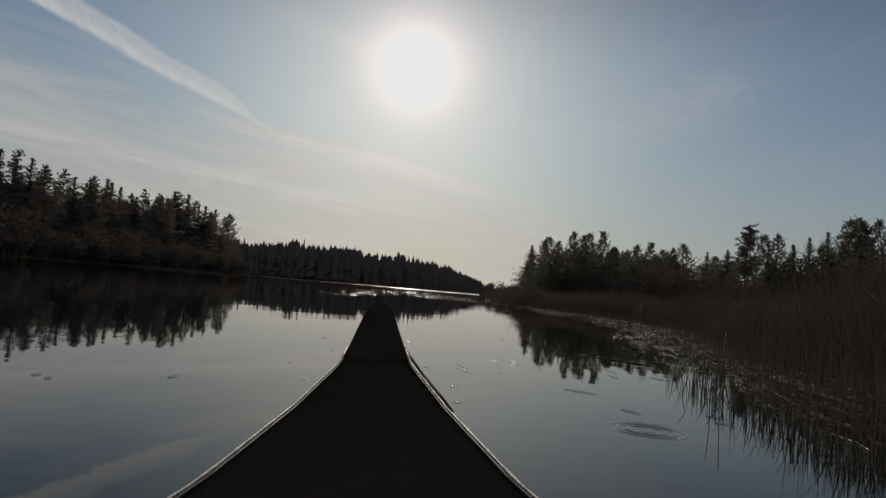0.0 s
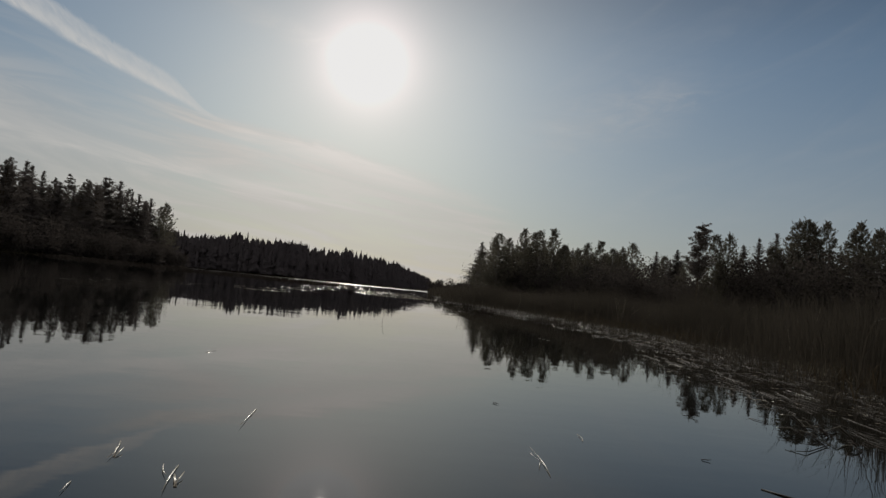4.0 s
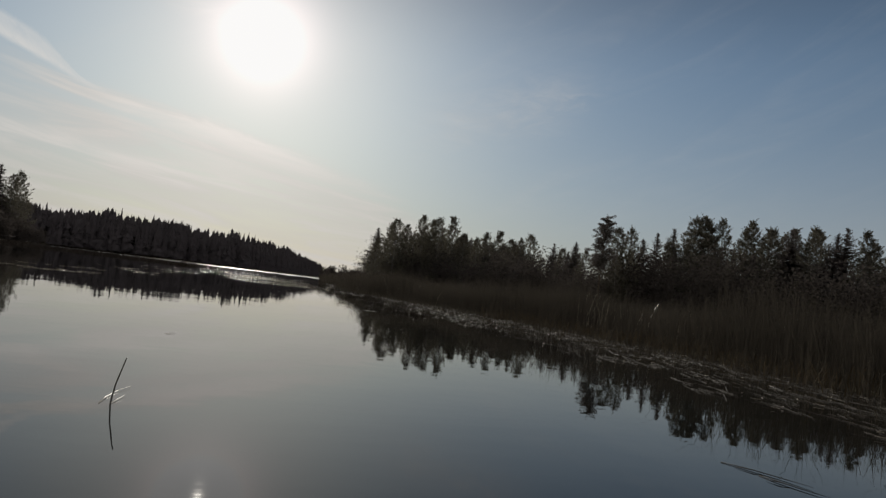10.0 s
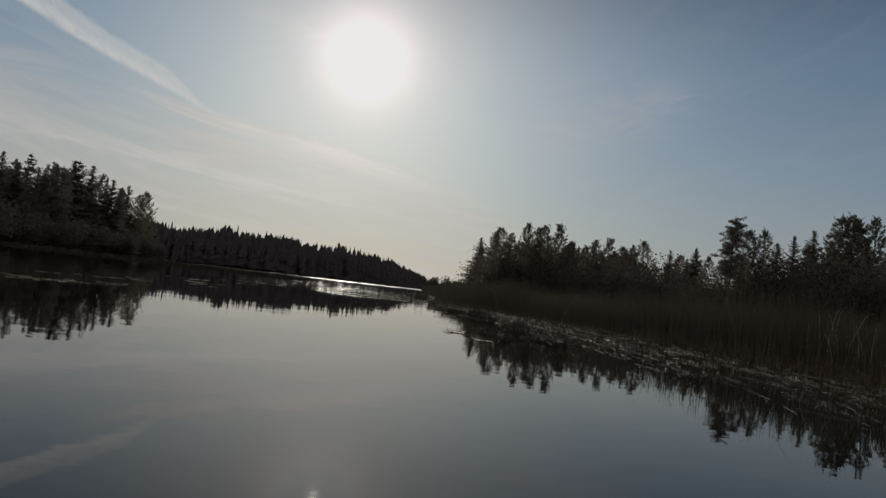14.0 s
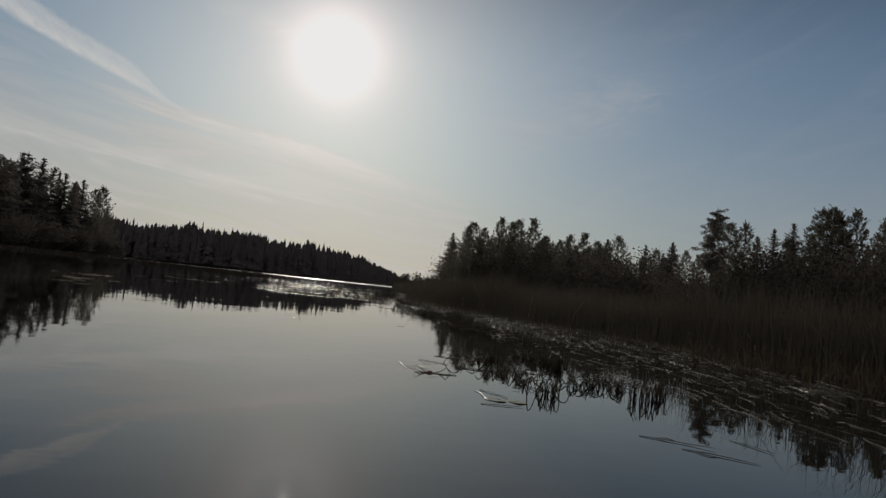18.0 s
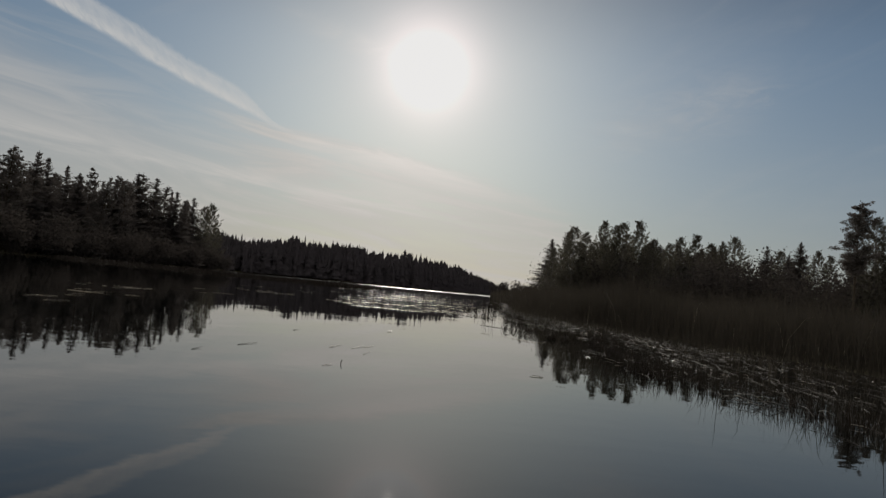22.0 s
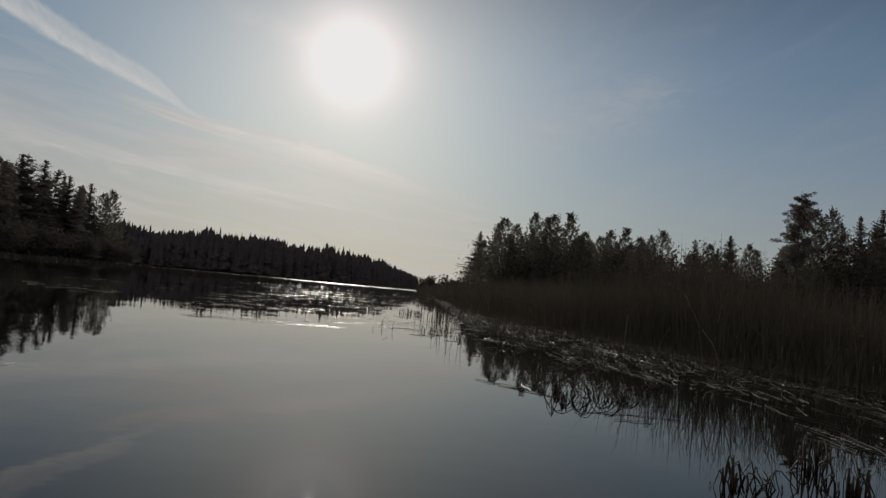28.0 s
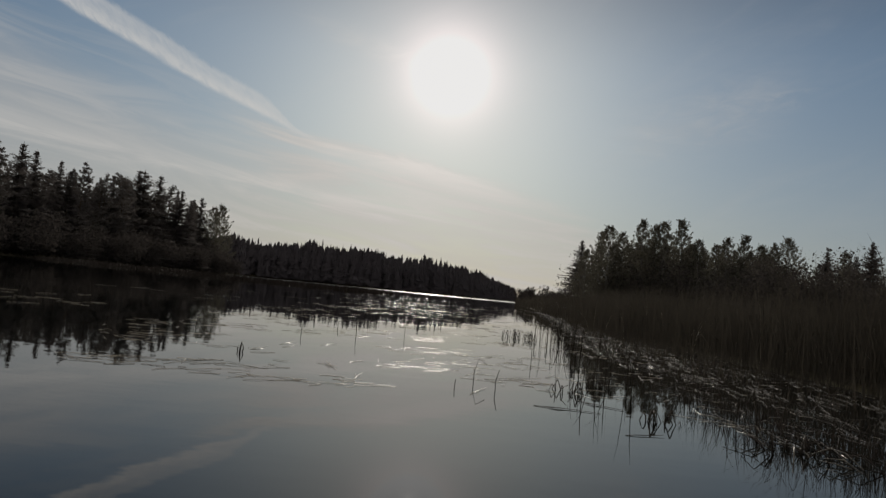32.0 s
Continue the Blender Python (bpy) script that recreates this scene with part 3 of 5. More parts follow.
# the left bank's wood
for k, (x, y, top) in enumerate([(-79.1, 177.2, 20.8), (-84.8, 193.3, 19.7), (-84.1, 200.7, 22.5), (-80.0, 198.3, 21.0), (-82.0, 205.2, 24.1), (-81.6, 208.5, 24.6),
                                 (-83.2, 218.1, 25.0), (-84.3, 226.4, 24.1), (-78.0, 114.6, 18.3), (-81.6, 122.9, 19.6), (-83.8, 130.4, 21.2), (-79.8, 129.9, 19.5),
                                 (-85.6, 143.4, 20.5), (-85.2, 150.6, 20.9), (-78.2, 143.1, 18.1), (-78.2, 148.8, 19.5), (-82.3, 167.1, 20.4), (-85.5, 183.2, 20.0)]):
    plant(("pine", "slim_spruce", "pine", "pine", "slim_spruce")[k % 5], x, y, top, "pines and spruces of the left bank")
for x, y, top in [(-78.8, 222.4, 22.1), (-78.2, 227.7, 20.1), (-84.7, 251.1, 23.8)]:
    plant("slim_spruce", x, y, top, "spruces of the left bank")
for x, y, top in [(-81.5, 253.2, 22.3), (-84.1, 267.4, 24.8)]:
    plant("birch", x, y, top, "birches of the left bank")
# more of the same behind and between
for _ in range(150):
    y = WOODS.uniform(20, 258)
    plant(WOODS.choice(["pine", "pine", "slim_spruce"]), WOODS.uniform(-112, -78), y, float(np.interp(y, [20, 110, 150, 200, 225, 262], [19, 19.5, 20.5, 22.5, 24.5, 22])) * WOODS.uniform(0.8, 0.98), "trees of the left bank")
for _ in range(70):
    s = WOODS.random()
    plant(WOODS.choice(["birch", "birch", "spruce"]), 30 + 48 * s + WOODS.uniform(0, 20), 183 + 12 * s + WOODS.uniform(0, 30), WOODS.uniform(15, 18.5), "trees of the far right bank")
for _ in range(110):
    y = WOODS.uniform(20, 168)
    plant(WOODS.choice(["birch", "spruce", "spruce", "birch"]), WOODS.uniform(80, 105) - max(0, y - 120) * 0.2, y, WOODS.uniform(12.5, 16), "trees behind the marsh")


# ---- far woods ----
def far_tree(soup, rng, x, y, base, height):
    """A small conifer of ragged tiers for woods hundreds of metres off, some pointed, some round-topped."""
    blunt = rng.random() < 0.5
    reach = height * rng.uniform(0.13, 0.25)
    tiers, taper = 14, rng.uniform(0.35, 0.55) if blunt else rng.uniform(0.7, 1.0)
    spin, n = rng.uniform(0, 6.3), 7
    for k in range(tiers):
        z0, r = base + height * (0.10 + (0.86 if blunt else 0.9) * k / tiers), reach * (1 - k / tiers) ** taper * rng.uniform(0.7, 1.2) + 0.12
        turn = spin + k + np.arange(n) * 2 * math.pi / n
        ring = np.stack([x + r * np.cos(turn) * rng.uniform(0.5, 1.2, n), y + r * np.sin(turn) * rng.uniform(0.5, 1.2, n), z0 - rng.uniform(-0.02, 0.06, n) * height], 1)
        tip = [[x, y, z0 + height * ((0.10 if blunt else 0.14) if k > 11 else 0.20)]]
        soup.add(np.concatenate([ring, tip]), [(i, (i + 1) % n, n) for i in range(n)])


def build_far_woods():
    rng = np.random.default_rng(8)
    soup = Soup()
    for _ in range(2300):
        x = rng.uniform(-330, 75)
        y = far_shore(x) + 3 + 75 * rng.random() ** 1.2
        far_tree(soup, rng, x, y, land(np.array(x), np.array(y)) - 0.2, 15.5 + 2.0 * math.sin(x * 0.11) * math.sin(x * 0.047 + 1) + rng.normal(0, 1.7))
    tagged(new("far_woods", soup.mesh("far_woods", FAR)), "distant dark spruce forest along the far shore", "forest", kind="stuff")
    soup = Soup()
    for _ in range(260):
        x, y = rng.uniform(-150, -88), rng.uniform(150, 330)
        if x < left_shore(y) - 6:
            far_tree(soup, rng, x, y, land(np.array(x), np.array(y)) - 0.2, rng.uniform(11, 16))
    for _ in range(320):
        s = rng.random()
        x, y = 70 + rng.uniform(0, 60), rng.uniform(-40, 230)
        far_tree(soup, rng, x + 15, y, land(np.array(x), np.array(y)) - 0.2, rng.uniform(8, 12.5))
    for _ in range(160):
        y = rng.uniform(240, 900)
        x = right_shore(y) + 2 + 60 * rng.random()
        far_tree(soup, rng, x, y, 0.3, rng.uniform(3, 6.5))
    tagged(new("deep_woods", soup.mesh("deep_woods", FAR)), "dark mixed forest behind the river banks", "forest", kind="stuff")


build_far_woods()


# ---- shrubs, reeds and sedge ----
def build_shrubs():
    rng = np.random.default_rng(12)
    soup = Soup()
    for _ in range(620):
        pickside = rng.random()
        if pickside < 0.45:
            y = rng.uniform(0, 262)
            x, h = left_shore(y) + 1.5 - rng.uniform(0, 12), rng.uniform(4, 11)
        elif pickside < 0.8:
            y = rng.uniform(20, 190)
            x, h = np.interp(y, [20, 90, 120, 160, 176, 190], [70, 72, 56, 45, 30, 28]) + rng.uniform(-3, 18), rng.uniform(6, 14)
        else:
            y = rng.uniform(170, 300)
            x, h = right_shore(y) + rng.uniform(1, 26), rng.uniform(1.5, 4.5)
        base = float(land(np.array(x), np.array(y)))
        for _ in range(4):
            c = np.array([x, y, base + h * rng.uniform(0.25, 0.75)]) + rng.normal(0, 0.6, 3) * (1, 1, 0.4)
            clump(soup, rng, c, (h * 0.36, h * 0.36, h * 0.28), 150, 0.15, 0.7)
    tagged(new("willow_thicket", soup.mesh("willow_thicket", THICKET)), "dark leafy willow thicket along the wood's edge", "shrubs", kind="stuff")


build_shrubs()


def blades(soup, rng, x, y, base, height, lean, width):
    """Many reed blades at once: each a bent, tapered strip of two quads and a tip."""
    n = len(x)
    turn, face = rng.uniform(0, 2 * math.pi, n), rng.uniform(0, 2 * math.pi, n)
    out = np.stack([np.cos(turn), np.sin(turn), np.zeros(n)], 1)
    side = np.stack([np.cos(face), np.sin(face), np.zeros(n)], 1) * width[:, None]
    foot = np.stack([x, y, base], 1)
    up = np.array([0, 0, 1.0])
    rows = []
    for s, w in ((0, 0.8), (0.45, 1.0), (0.8, 0.7)):
        c = foot + up * (height * s)[:, None] + out * (height * lean * s ** 2.2)[:, None]
        rows += [c - side * w, c + side * w]
    tip = foot + up * (height * (1 - 0.25 * lean))[:, None] + out * (height * lean * 1.15)[:, None]
    verts = np.stack([*rows, tip], 1).reshape(-1, 3)
    faces = []
    for k in range(n):
        o = 7 * k
        faces += [(o, o + 1, o + 3, o + 2), (o + 2, o + 3, o + 5, o + 4), (o + 4, o + 5, o + 6)]
    soup.add(verts, faces)


def reed_bed(name, label, seed, count, where, tall, mat, width=0.008, lean=0.22, category="reeds", grow=None):
    rng = np.random.default_rng(seed)
    x, y = where(rng, count)
    h = rng.uniform(tall[0], tall[1], count) * rng.uniform(0.6, 1.0, count) * (0.9 + 0.5 * np.array([noise.noise((a * 0.25, b * 0.25, seed)) for a, b in zip(x, y)]))
    if grow:
        h = h * np.clip((x - grow[0]) / grow[1], 0.2, 1.0)
    soup = Soup()
    base = np.maximum(np.minimum(land(x, y), 0.4) - 0.05, -0.3)
    blades(soup, rng, x, y, base, h - np.minimum(base, 0), np.abs(rng.normal(0, lean, count)), np.full(count, width) * rng.uniform(0.6, 1.4, count))
    return tagged(new(name, soup.mesh(name, mat)), label, category, kind="stuff")


def fringe(rng, n):
    y = rng.uniform(1, 92, n)
    return right_shore(y) + rng.normal(0.6, 0.5, n) + 1.5 * rng.random(n) ** 2, y


def marsh(rng, n):
    y = rng.uniform(-2, 125, n)
    return right_shore(y) + 1 + 22 * rng.random(n) ** 1.5, y


def far_marsh(rng, n):
    y = rng.uniform(60, 240, n)
    return right_shore(y) + 42 * rng.random(n) ** 1.3, y


def left_belt(rng, n):
    y = rng.uniform(-5, 262, n)
    return left_shore(y) - 0.3 - 5 * rng.random(n), y


def point_belt(rng, n):
    x = rng.uniform(-72, -6, n)
    return x, 131 + rng.normal(0, 2.2, n) + 0.02 * (x + 6) ** 2 * 0.3


reed_bed("reed_fringe", "dense green and brown reeds at the water's edge", 41, 44000, fringe, (1.0, 1.8), REED, 0.0035, 0.34)
reed_bed("reed_marsh", "dense dark marsh of reeds behind the bank", 42, 56000, marsh, (1.1, 1.8), REED, 0.0055, 0.36)
reed_bed("far_reed_marsh", "distant reed marsh along the bank", 43, 14000, far_marsh, (1.2, 1.9), REED, 0.03)
reed_bed("left_reed_belt", "dark belt of reeds along the left bank", 44, 6000, left_belt, (0.4, 0.8), REED, 0.015)
# the point's shade is put into its colour: DRY instead of REED
reed_bed("reed_point", "low point of reeds, coloured dark as in shade, reaching into the river", 45, 9000, point_belt, (0.45, 0.8), DRY, 0.022)


def upright(rng, n):
    y = np.where(rng.random(n) < 0.7, rng.normal(55.3, 0.8, n), rng.normal(51.5, 1.2, n))
    return 6.0 + rng.normal(0, 0.22, n) + 0.08 * (y - 55), y


def overhang(rng, n):
    y = np.where(rng.random(n) < 0.6, rng.uniform(35.5, 43, n), np.where(rng.random(n) < 0.5, rng.uniform(46.5, 50, n), rng.uniform(24, 29, n)))
    return mat_edge(y) + 0.05 + np.abs(rng.normal(0, 0.3, n)), y


def near_tall(rng, n):
    y = 5.0 + 3.4 * rng.random(n) ** 1.2
    return 4.2 + 0.12 * (y - 6) + 2.2 * rng.random(n) ** 1.4, y


OCHRE = material("ochre_sedge", (0.040, 0.031, 0.020), (0.085, 0.065, 0.038), 0.8, 0.85, 0.05, 0, True)


def ochre_patch(rng, n):
    y = np.where(rng.random(n) < 0.75, rng.uniform(22, 37, n), rng.uniform(10, 16, n))
    return right_shore(y) + rng.normal(0.1, 0.45, n), y


def grass_tuft(rng, n):
    y = rng.normal(31.4, 0.5, n)
    return right_shore(y) + 0.25 + np.abs(rng.normal(0, 0.3, n)), y


def lit_reeds(rng, n):
    y = rng.uniform(6, 92, n)
    return right_shore(y) + rng.uniform(-0.3, 4.0, n), y


# lit blades: their brightness is put into the pale colour
reed_bed("pale_lit_reeds", "few reed blades coloured pale as if lit among the dark reeds", 52, 260, lit_reeds, (0.7, 1.7), GLINT, 0.003, 0.6)
reed_bed("tall_grass_tuft", "tuft of tall pale grass blades catching the sun", 53, 34, grass_tuft, (1.0, 1.6), GLINT, 0.0022, 0.4, "grass")
reed_bed("sedge_tussocks", "low ochre sedge tussocks along the bank", 49, 2600, ochre_patch, (0.2, 0.45), OCHRE, 0.006, 0.5, "sedge")


def on_mat_rising(rng, n):
    """Young sedge on the mat, thin at its edge and thick towards the bank."""
    y = rng.uniform(4, 92, n)
    a, b = mat_edge(y), right_shore(y)
    return a + 0.35 + (b - a) * rng.random(n) ** 0.75, y


def build_sedge_bed():
    rng, n = np.random.default_rng(51), 13000
    x, y = on_mat_rising(rng, n)
    inner = np.clip((x - mat_edge(y)) / np.maximum(right_shore(y) - mat_edge(y), 0.5), 0, 1)
    tuft = 0.75 + 0.8 * np.array([noise.noise((a * 0.9, b * 0.9, 5.0)) for a, b in zip(x, y)])
    h = (0.05 + 0.62 * inner ** 1.6) * rng.uniform(0.4, 1.0, n) * np.clip(tuft, 0.25, 1.4)
    soup = Soup()
    blades(soup, rng, x, y, np.full(n, -0.02), h, np.abs(rng.normal(0, 0.5, n)), rng.uniform(0.002, 0.0055, n))
    tagged(new("sedge_bed", soup.mesh("sedge_bed", REED)), "young dark sedge rising through the floating reed mat", "sedge", kind="stuff")


build_sedge_bed()
reed_bed("standing_reeds", "thin dark reeds standing in open water", 46, 110, upright, (0.42, 0.8), WET, 0.004, 0.08)
reed_bed("sedge_fringe", "thin sedge blades leaning over the water", 47, 4800, overhang, (0.14, 0.30), WET, 0.002, 0.22, "sedge")
reed_bed("tall_reeds", "tall dark reeds standing in the shallows", 48, 950, near_tall, (0.6, 1.15), REED, 0.0035, 0.15, "reeds", (3.7, 2.4))


# ---- floating dead reeds ----
def stalks(soup, points, radius, sides=4):
    """Many thin stalks at once. points: stalks x joints x 3."""
    n, k, _ = points.shape
    along = points[:, -1] - points[:, 0]
    along /= np.linalg.norm(along, axis=1)[:, None] + 1e-9
    side = np.cross(along, (0.03, 0.01, 1.0))
    side /= np.linalg.norm(side, axis=1)[:, None] + 1e-9
    up = np.cross(side, along)
    ring = []
    for s in range(sides):
        turn = 2 * math.pi * s / sides + 0.5
        ring.append(points + (radius[:, None] * (math.cos(turn) * side + math.sin(turn) * up))[:, None])
    verts = np.stack(ring, 2).reshape(-1, 3)
    faces = []
    for i in range(n):
        o = i * k * sides
        for j in range(k - 1):
            for s in range(sides):
                t = (s + 1) % sides
                faces.append((o + j * sides + s, o + j * sides + t, o + (j + 1) * sides + t, o + (j + 1) * sides + s))
    soup.add(verts, faces)


def floating(rng, x, y, length, heading, rise=0.004):
    """Joints of stalks that lie on the water, gently bowed."""
    n = len(x)
    u = np.stack([np.sin(heading), np.cos(heading)], 1)
    w = np.stack([u[:, 1], -u[:, 0]], 1)
    bow = rng.normal(0, 0.05, n) * length
    rows = []
    for s in (-0.5, -0.17, 0.17, 0.5):
        xy = np.stack([x, y], 1) + u * (length * s)[:, None] + w * (bow * (0.25 - s * s) * 4)[:, None]
        z = rise + np.abs(rng.normal(0, 0.003, n))
        rows.append(np.concatenate([xy, z[:, None]], 1))
    return np.stack(rows, 1)


def drift(name, label, seed, count, where, length=(0.25, 1.2), along=0.4, mat=None, radius=(0.003, 0.006), rise=0.004):
    rng = np.random.default_rng(seed)
    x, y, lean = where(rng, count)
    count, soup = len(x), Soup()
    stalks(soup, floating(rng, x, y, rng.uniform(*length, count), lean + rng.normal(0, along, count), rise), rng.uniform(*radius, count))
    return tagged(new(name, soup.mesh(name, mat or DRY, True)), label, "dead reeds", kind="stuff")


def on_mat(rng, n):
    y = rng.uniform(-1, 92, n)
    a, b = mat_edge(y), right_shore(y)
    return a + (b - a + 0.4) * rng.random(n) ** 0.95 + 0.35 * np.sin(y * 1.7) * rng.random(n), y, np.full(n, 0.12)


def on_sodden(rng, n):
    y = rng.uniform(3, 92, n)
    a, b = mat_edge(y), right_shore(y)
    return a + 0.15 * np.sin(y * 2.3) + (b - a + 0.6) * rng.random(n) ** 0.85, y, np.full(n, 0.12)


def patchy(x, y, fx, fy, level):
    """Where floating stalks have gathered in streaks."""
    return np.array([noise.noise((a * fx, b * fy, 9.0)) > level for a, b in zip(x, y)])


def on_field(rng, n):
    """The broken raft that lies across the channel."""
    y = 48.8 + 34 * rng.random(n) ** 1.5
    x = 1.2 + 5.6 * rng.random(n) - 0.05 * (y - 46) * rng.random(n) * 2
    keep = patchy(x, y, 0.5, 0.9, -0.02)
    x, y = x[keep], y[keep]
    return x, y, np.full(len(x), 1.2)


def on_far_field(rng, n):
    y = 58 + 60 * rng.random(n) ** 1.3
    x = -5 + 14 * rng.random(n)
    keep = patchy(x, y, 0.2, 0.35, 0.0)
    return x[keep], y[keep], np.full(int(keep.sum()), 1.3)


def on_left(rng, n):
    y = rng.uniform(33, 56, n)
    band = np.sin(y * 1.3) * 0.6
    x = -2.6 + 0.03 * (y - 34) + band + rng.normal(0, 0.6, n)
    keep = patchy(x, y, 0.45, 0.45, 0.12)
    return x[keep], y[keep], np.full(int(keep.sum()), 1.0)


def on_left_near(rng, n):
    y = rng.uniform(24, 36, n)
    return -6.0 + 0.15 * (y - 24) + rng.normal(0, 0.5, n), y, np.full(n, 1.0)


drift("reed_mat", "floating mat of dead grey-brown reed stalks", 61, 240, on_mat, (0.12, 0.7), 0.38, SHEEN, (0.0010, 0.0020))
drift("brown_reed_mat", "floating mat of long dull brown reed stalks", 69, 750, on_mat, (0.12, 0.7), 0.38, DRY, (0.0010, 0.0022))
drift("sodden_reed_mat", "dark sodden reed stalks under the floating mat", 62, 7000, on_sodden, (0.15, 0.75), 0.35, WET, (0.0014, 0.003), 0.001)
drift("reed_chips", "small wet pale reed chips scattered over the mat", 68, 1300, on_mat, (0.02, 0.10), 1.2, GLINT, (0.001, 0.0024), 0.014)
drift("reed_raft", "broken raft of floating reed stalks across the channel", 63, 2300, on_field, (0.05, 0.30), 0.6, GLINT, (0.0008, 0.0017), 0.001)
drift("far_reed_raft", "distant streaks of floating dead reeds", 64, 600, on_far_field, (0.15, 0.6), 0.5, SHEEN, (0.0018, 0.0036))
drift("left_reed_drift", "streaks of floating dead reeds", 65, 330, on_left, (0.08, 0.4), 0.4, GLINT, (0.0014, 0.0028))
drift("thin_reed_drift", "thin streak of floating dead reeds", 66, 40, on_left_near, (0.05, 0.25), 0.5, SHEEN, (0.0012, 0.0024))


def build_stubs():
    """Broken ends and dry leaves that stand up from the mat."""
    rng = np.random.default_rng(67)
    n = 1300
    x, y, _ = on_mat(rng, n)
    h, turn = rng.uniform(0.02, 0.14, n), rng.uniform(0, 6.28, n)
    reach = h * rng.uniform(0.2, 1.6, n)
    out = np.stack([np.cos(turn) * reach, np.sin(turn) * reach], 1)
    foot = np.stack([x, y, np.full(n, -0.03)], 1)
    mid = foot + np.concatenate([out * 0.35, (h * 0.8)[:, None]], 1)
    tip = foot + np.concatenate([out, (h * rng.uniform(0.5, 1.1, n))[:, None]], 1)
    soup = Soup()
    stalks(soup, np.stack([foot, mid, tip], 1), rng.uniform(0.0015, 0.003, n))
    tagged(new("broken_reed_ends", soup.mesh("broken_reed_ends", DRY, True)), "broken dry reed ends standing from the mat", "dead reeds", kind="stuff")


build_stubs()


def reed_clump(x, y, width, height, count, seed, reach=1.0):
    """Kinked dead stalks that rise from the water, break and dip back."""
    rng = random.Random(seed)
    root = tagged(new("bent_reed_clump"), "tangled clump of dead reeds bent into the water", "dead reeds", "bent reed clumps")
    root.location = (x, y, 0)
    for _ in range(int(count * 1.1)):
        turn = rng.gauss(0.15, 0.5) + (math.pi if rng.random() < 0.5 else 0)
        px, py = rng.uniform(-0.42, 0.42) * width, rng.gauss(0, 0.25 * width)
        h, run = height * rng.uniform(0.45, 1.05), min(width, reach) * rng.uniform(0.12, 0.62)
        ux, uy = math.cos(turn), math.sin(turn)
        kind = rng.random()
        if kind < 0.3:
            shape = [(s, math.sin(math.pi * s ** 0.7) * h, rng.gauss(0, 0.06) * run) for s in (0, 0.12, 0.3, 0.5, 0.72, 0.9, 1.0)]
        elif kind < 0.8:
            k = rng.uniform(0.15, 0.6)
            shape = [(0, 0, 0), (k * 0.5, h * rng.uniform(0.4, 0.6), 0.04 * run), (k, h, 0), (k + 0.04, h * 0.97, 0.02 * run), ((1 + k) / 2, h * rng.uniform(0.4, 0.6), 0.15 * run), (1.0, 0, 0.2 * run)]
            if rng.random() < 0.3:
                shape += [(1.15, h * 0.4, 0.25 * run), (1.3, 0, 0.3 * run)]
        else:
            shape = [(0, 0, 0), (0.1, h * 0.6, 0), (0.25 * rng.choice([-1, 1]), h * 1.0, 0.05)]
        points = [(px + ux * run * s - uy * w, py + uy * run * s + ux * w, z - 0.012) for s, z, w in shape]
        thick = rng.uniform(0.0026, 0.0048)
        soup = Soup()
        soup.tube(points, [thick * (1.0 - 0.35 * k / len(points)) for k in range(len(points))], 5)
        part("stalk", soup, WET, root, smooth=True)
    return root


CLUMPS_MIDDLE = [(5.63, 32.8, 0.19, 0.09, 9), (5.83, 33.01, 0.14, 0.14, 10), (6.25, 33.65, 0.21, 0.09, 11), (6.36, 33.52, 0.20, 0.10, 13), (6.81, 34.17, 0.19, 0.05, 6),
                 (6.39, 32.92, 0.22, 0.16, 30), (6.35, 32.59, 0.08, 0.17, 15), (5.55, 31.88, 0.07, 0.07, 5), (5.72, 31.95, 0.25, 0.10, 10), (5.84, 31.76, 0.17, 0.08, 6), (6.5, 31.9, 0.3, 0.08, 12)]
CLUMPS_NEAR = [(5.76, 30.99, 0.13, 0.13, 13), (6.16, 31.5, 0.17, 0.08, 10), (6.38, 31.63, 0.21, 0.12, 16), (6.49, 31.54, 0.21, 0.11, 14), (6.5, 31.11, 0.2, 0.16, 20), (6.75, 31.32, 0.13, 0.15, 9), (5.75, 31.39, 0.16, 0.07, 7), (5.76, 32.92, 0.22, 0.07, 8)]
CLUMPS_LATE = [(5.68, 42.29, 0.07, 0.13, 7), (5.82, 42.33, 0.2, 0.1, 12), (6.23, 42.62, 0.16, 0.15, 14), (6.05, 44.23, 0.27, 0.07, 10), (5.63, 44.01, 0.17, 0.08, 6), (6.75, 44.44, 0.15, 0.11, 6), (6.18, 42.32, 0.15, 0.12, 12), (6.37, 42.07, 0.18, 0.12, 12)]
CLUMPS_END = [(5.66, 44.4, 0.10, 0.19, 3), (6.01, 44.3, 0.29, 0.10, 6), (6.63, 45.08, 0.17, 0.06, 9), (5.34, 56.04, 0.65, 0.16, 26),
              (5.24, 49.69, 0.32, 0.12, 11), (5.54, 50.2, 0.23, 0.11, 12), (5.58, 48.74, 0.14, 0.09, 9), (6.1, 48.3, 0.3, 0.10, 10)]
for k, row in enumerate(CLUMPS_MIDDLE + CLUMPS_NEAR + CLUMPS_LATE + CLUMPS_END):
    reed_clump(*row, 100 + k, 0.14 if row[1] > 48 else 1.0)


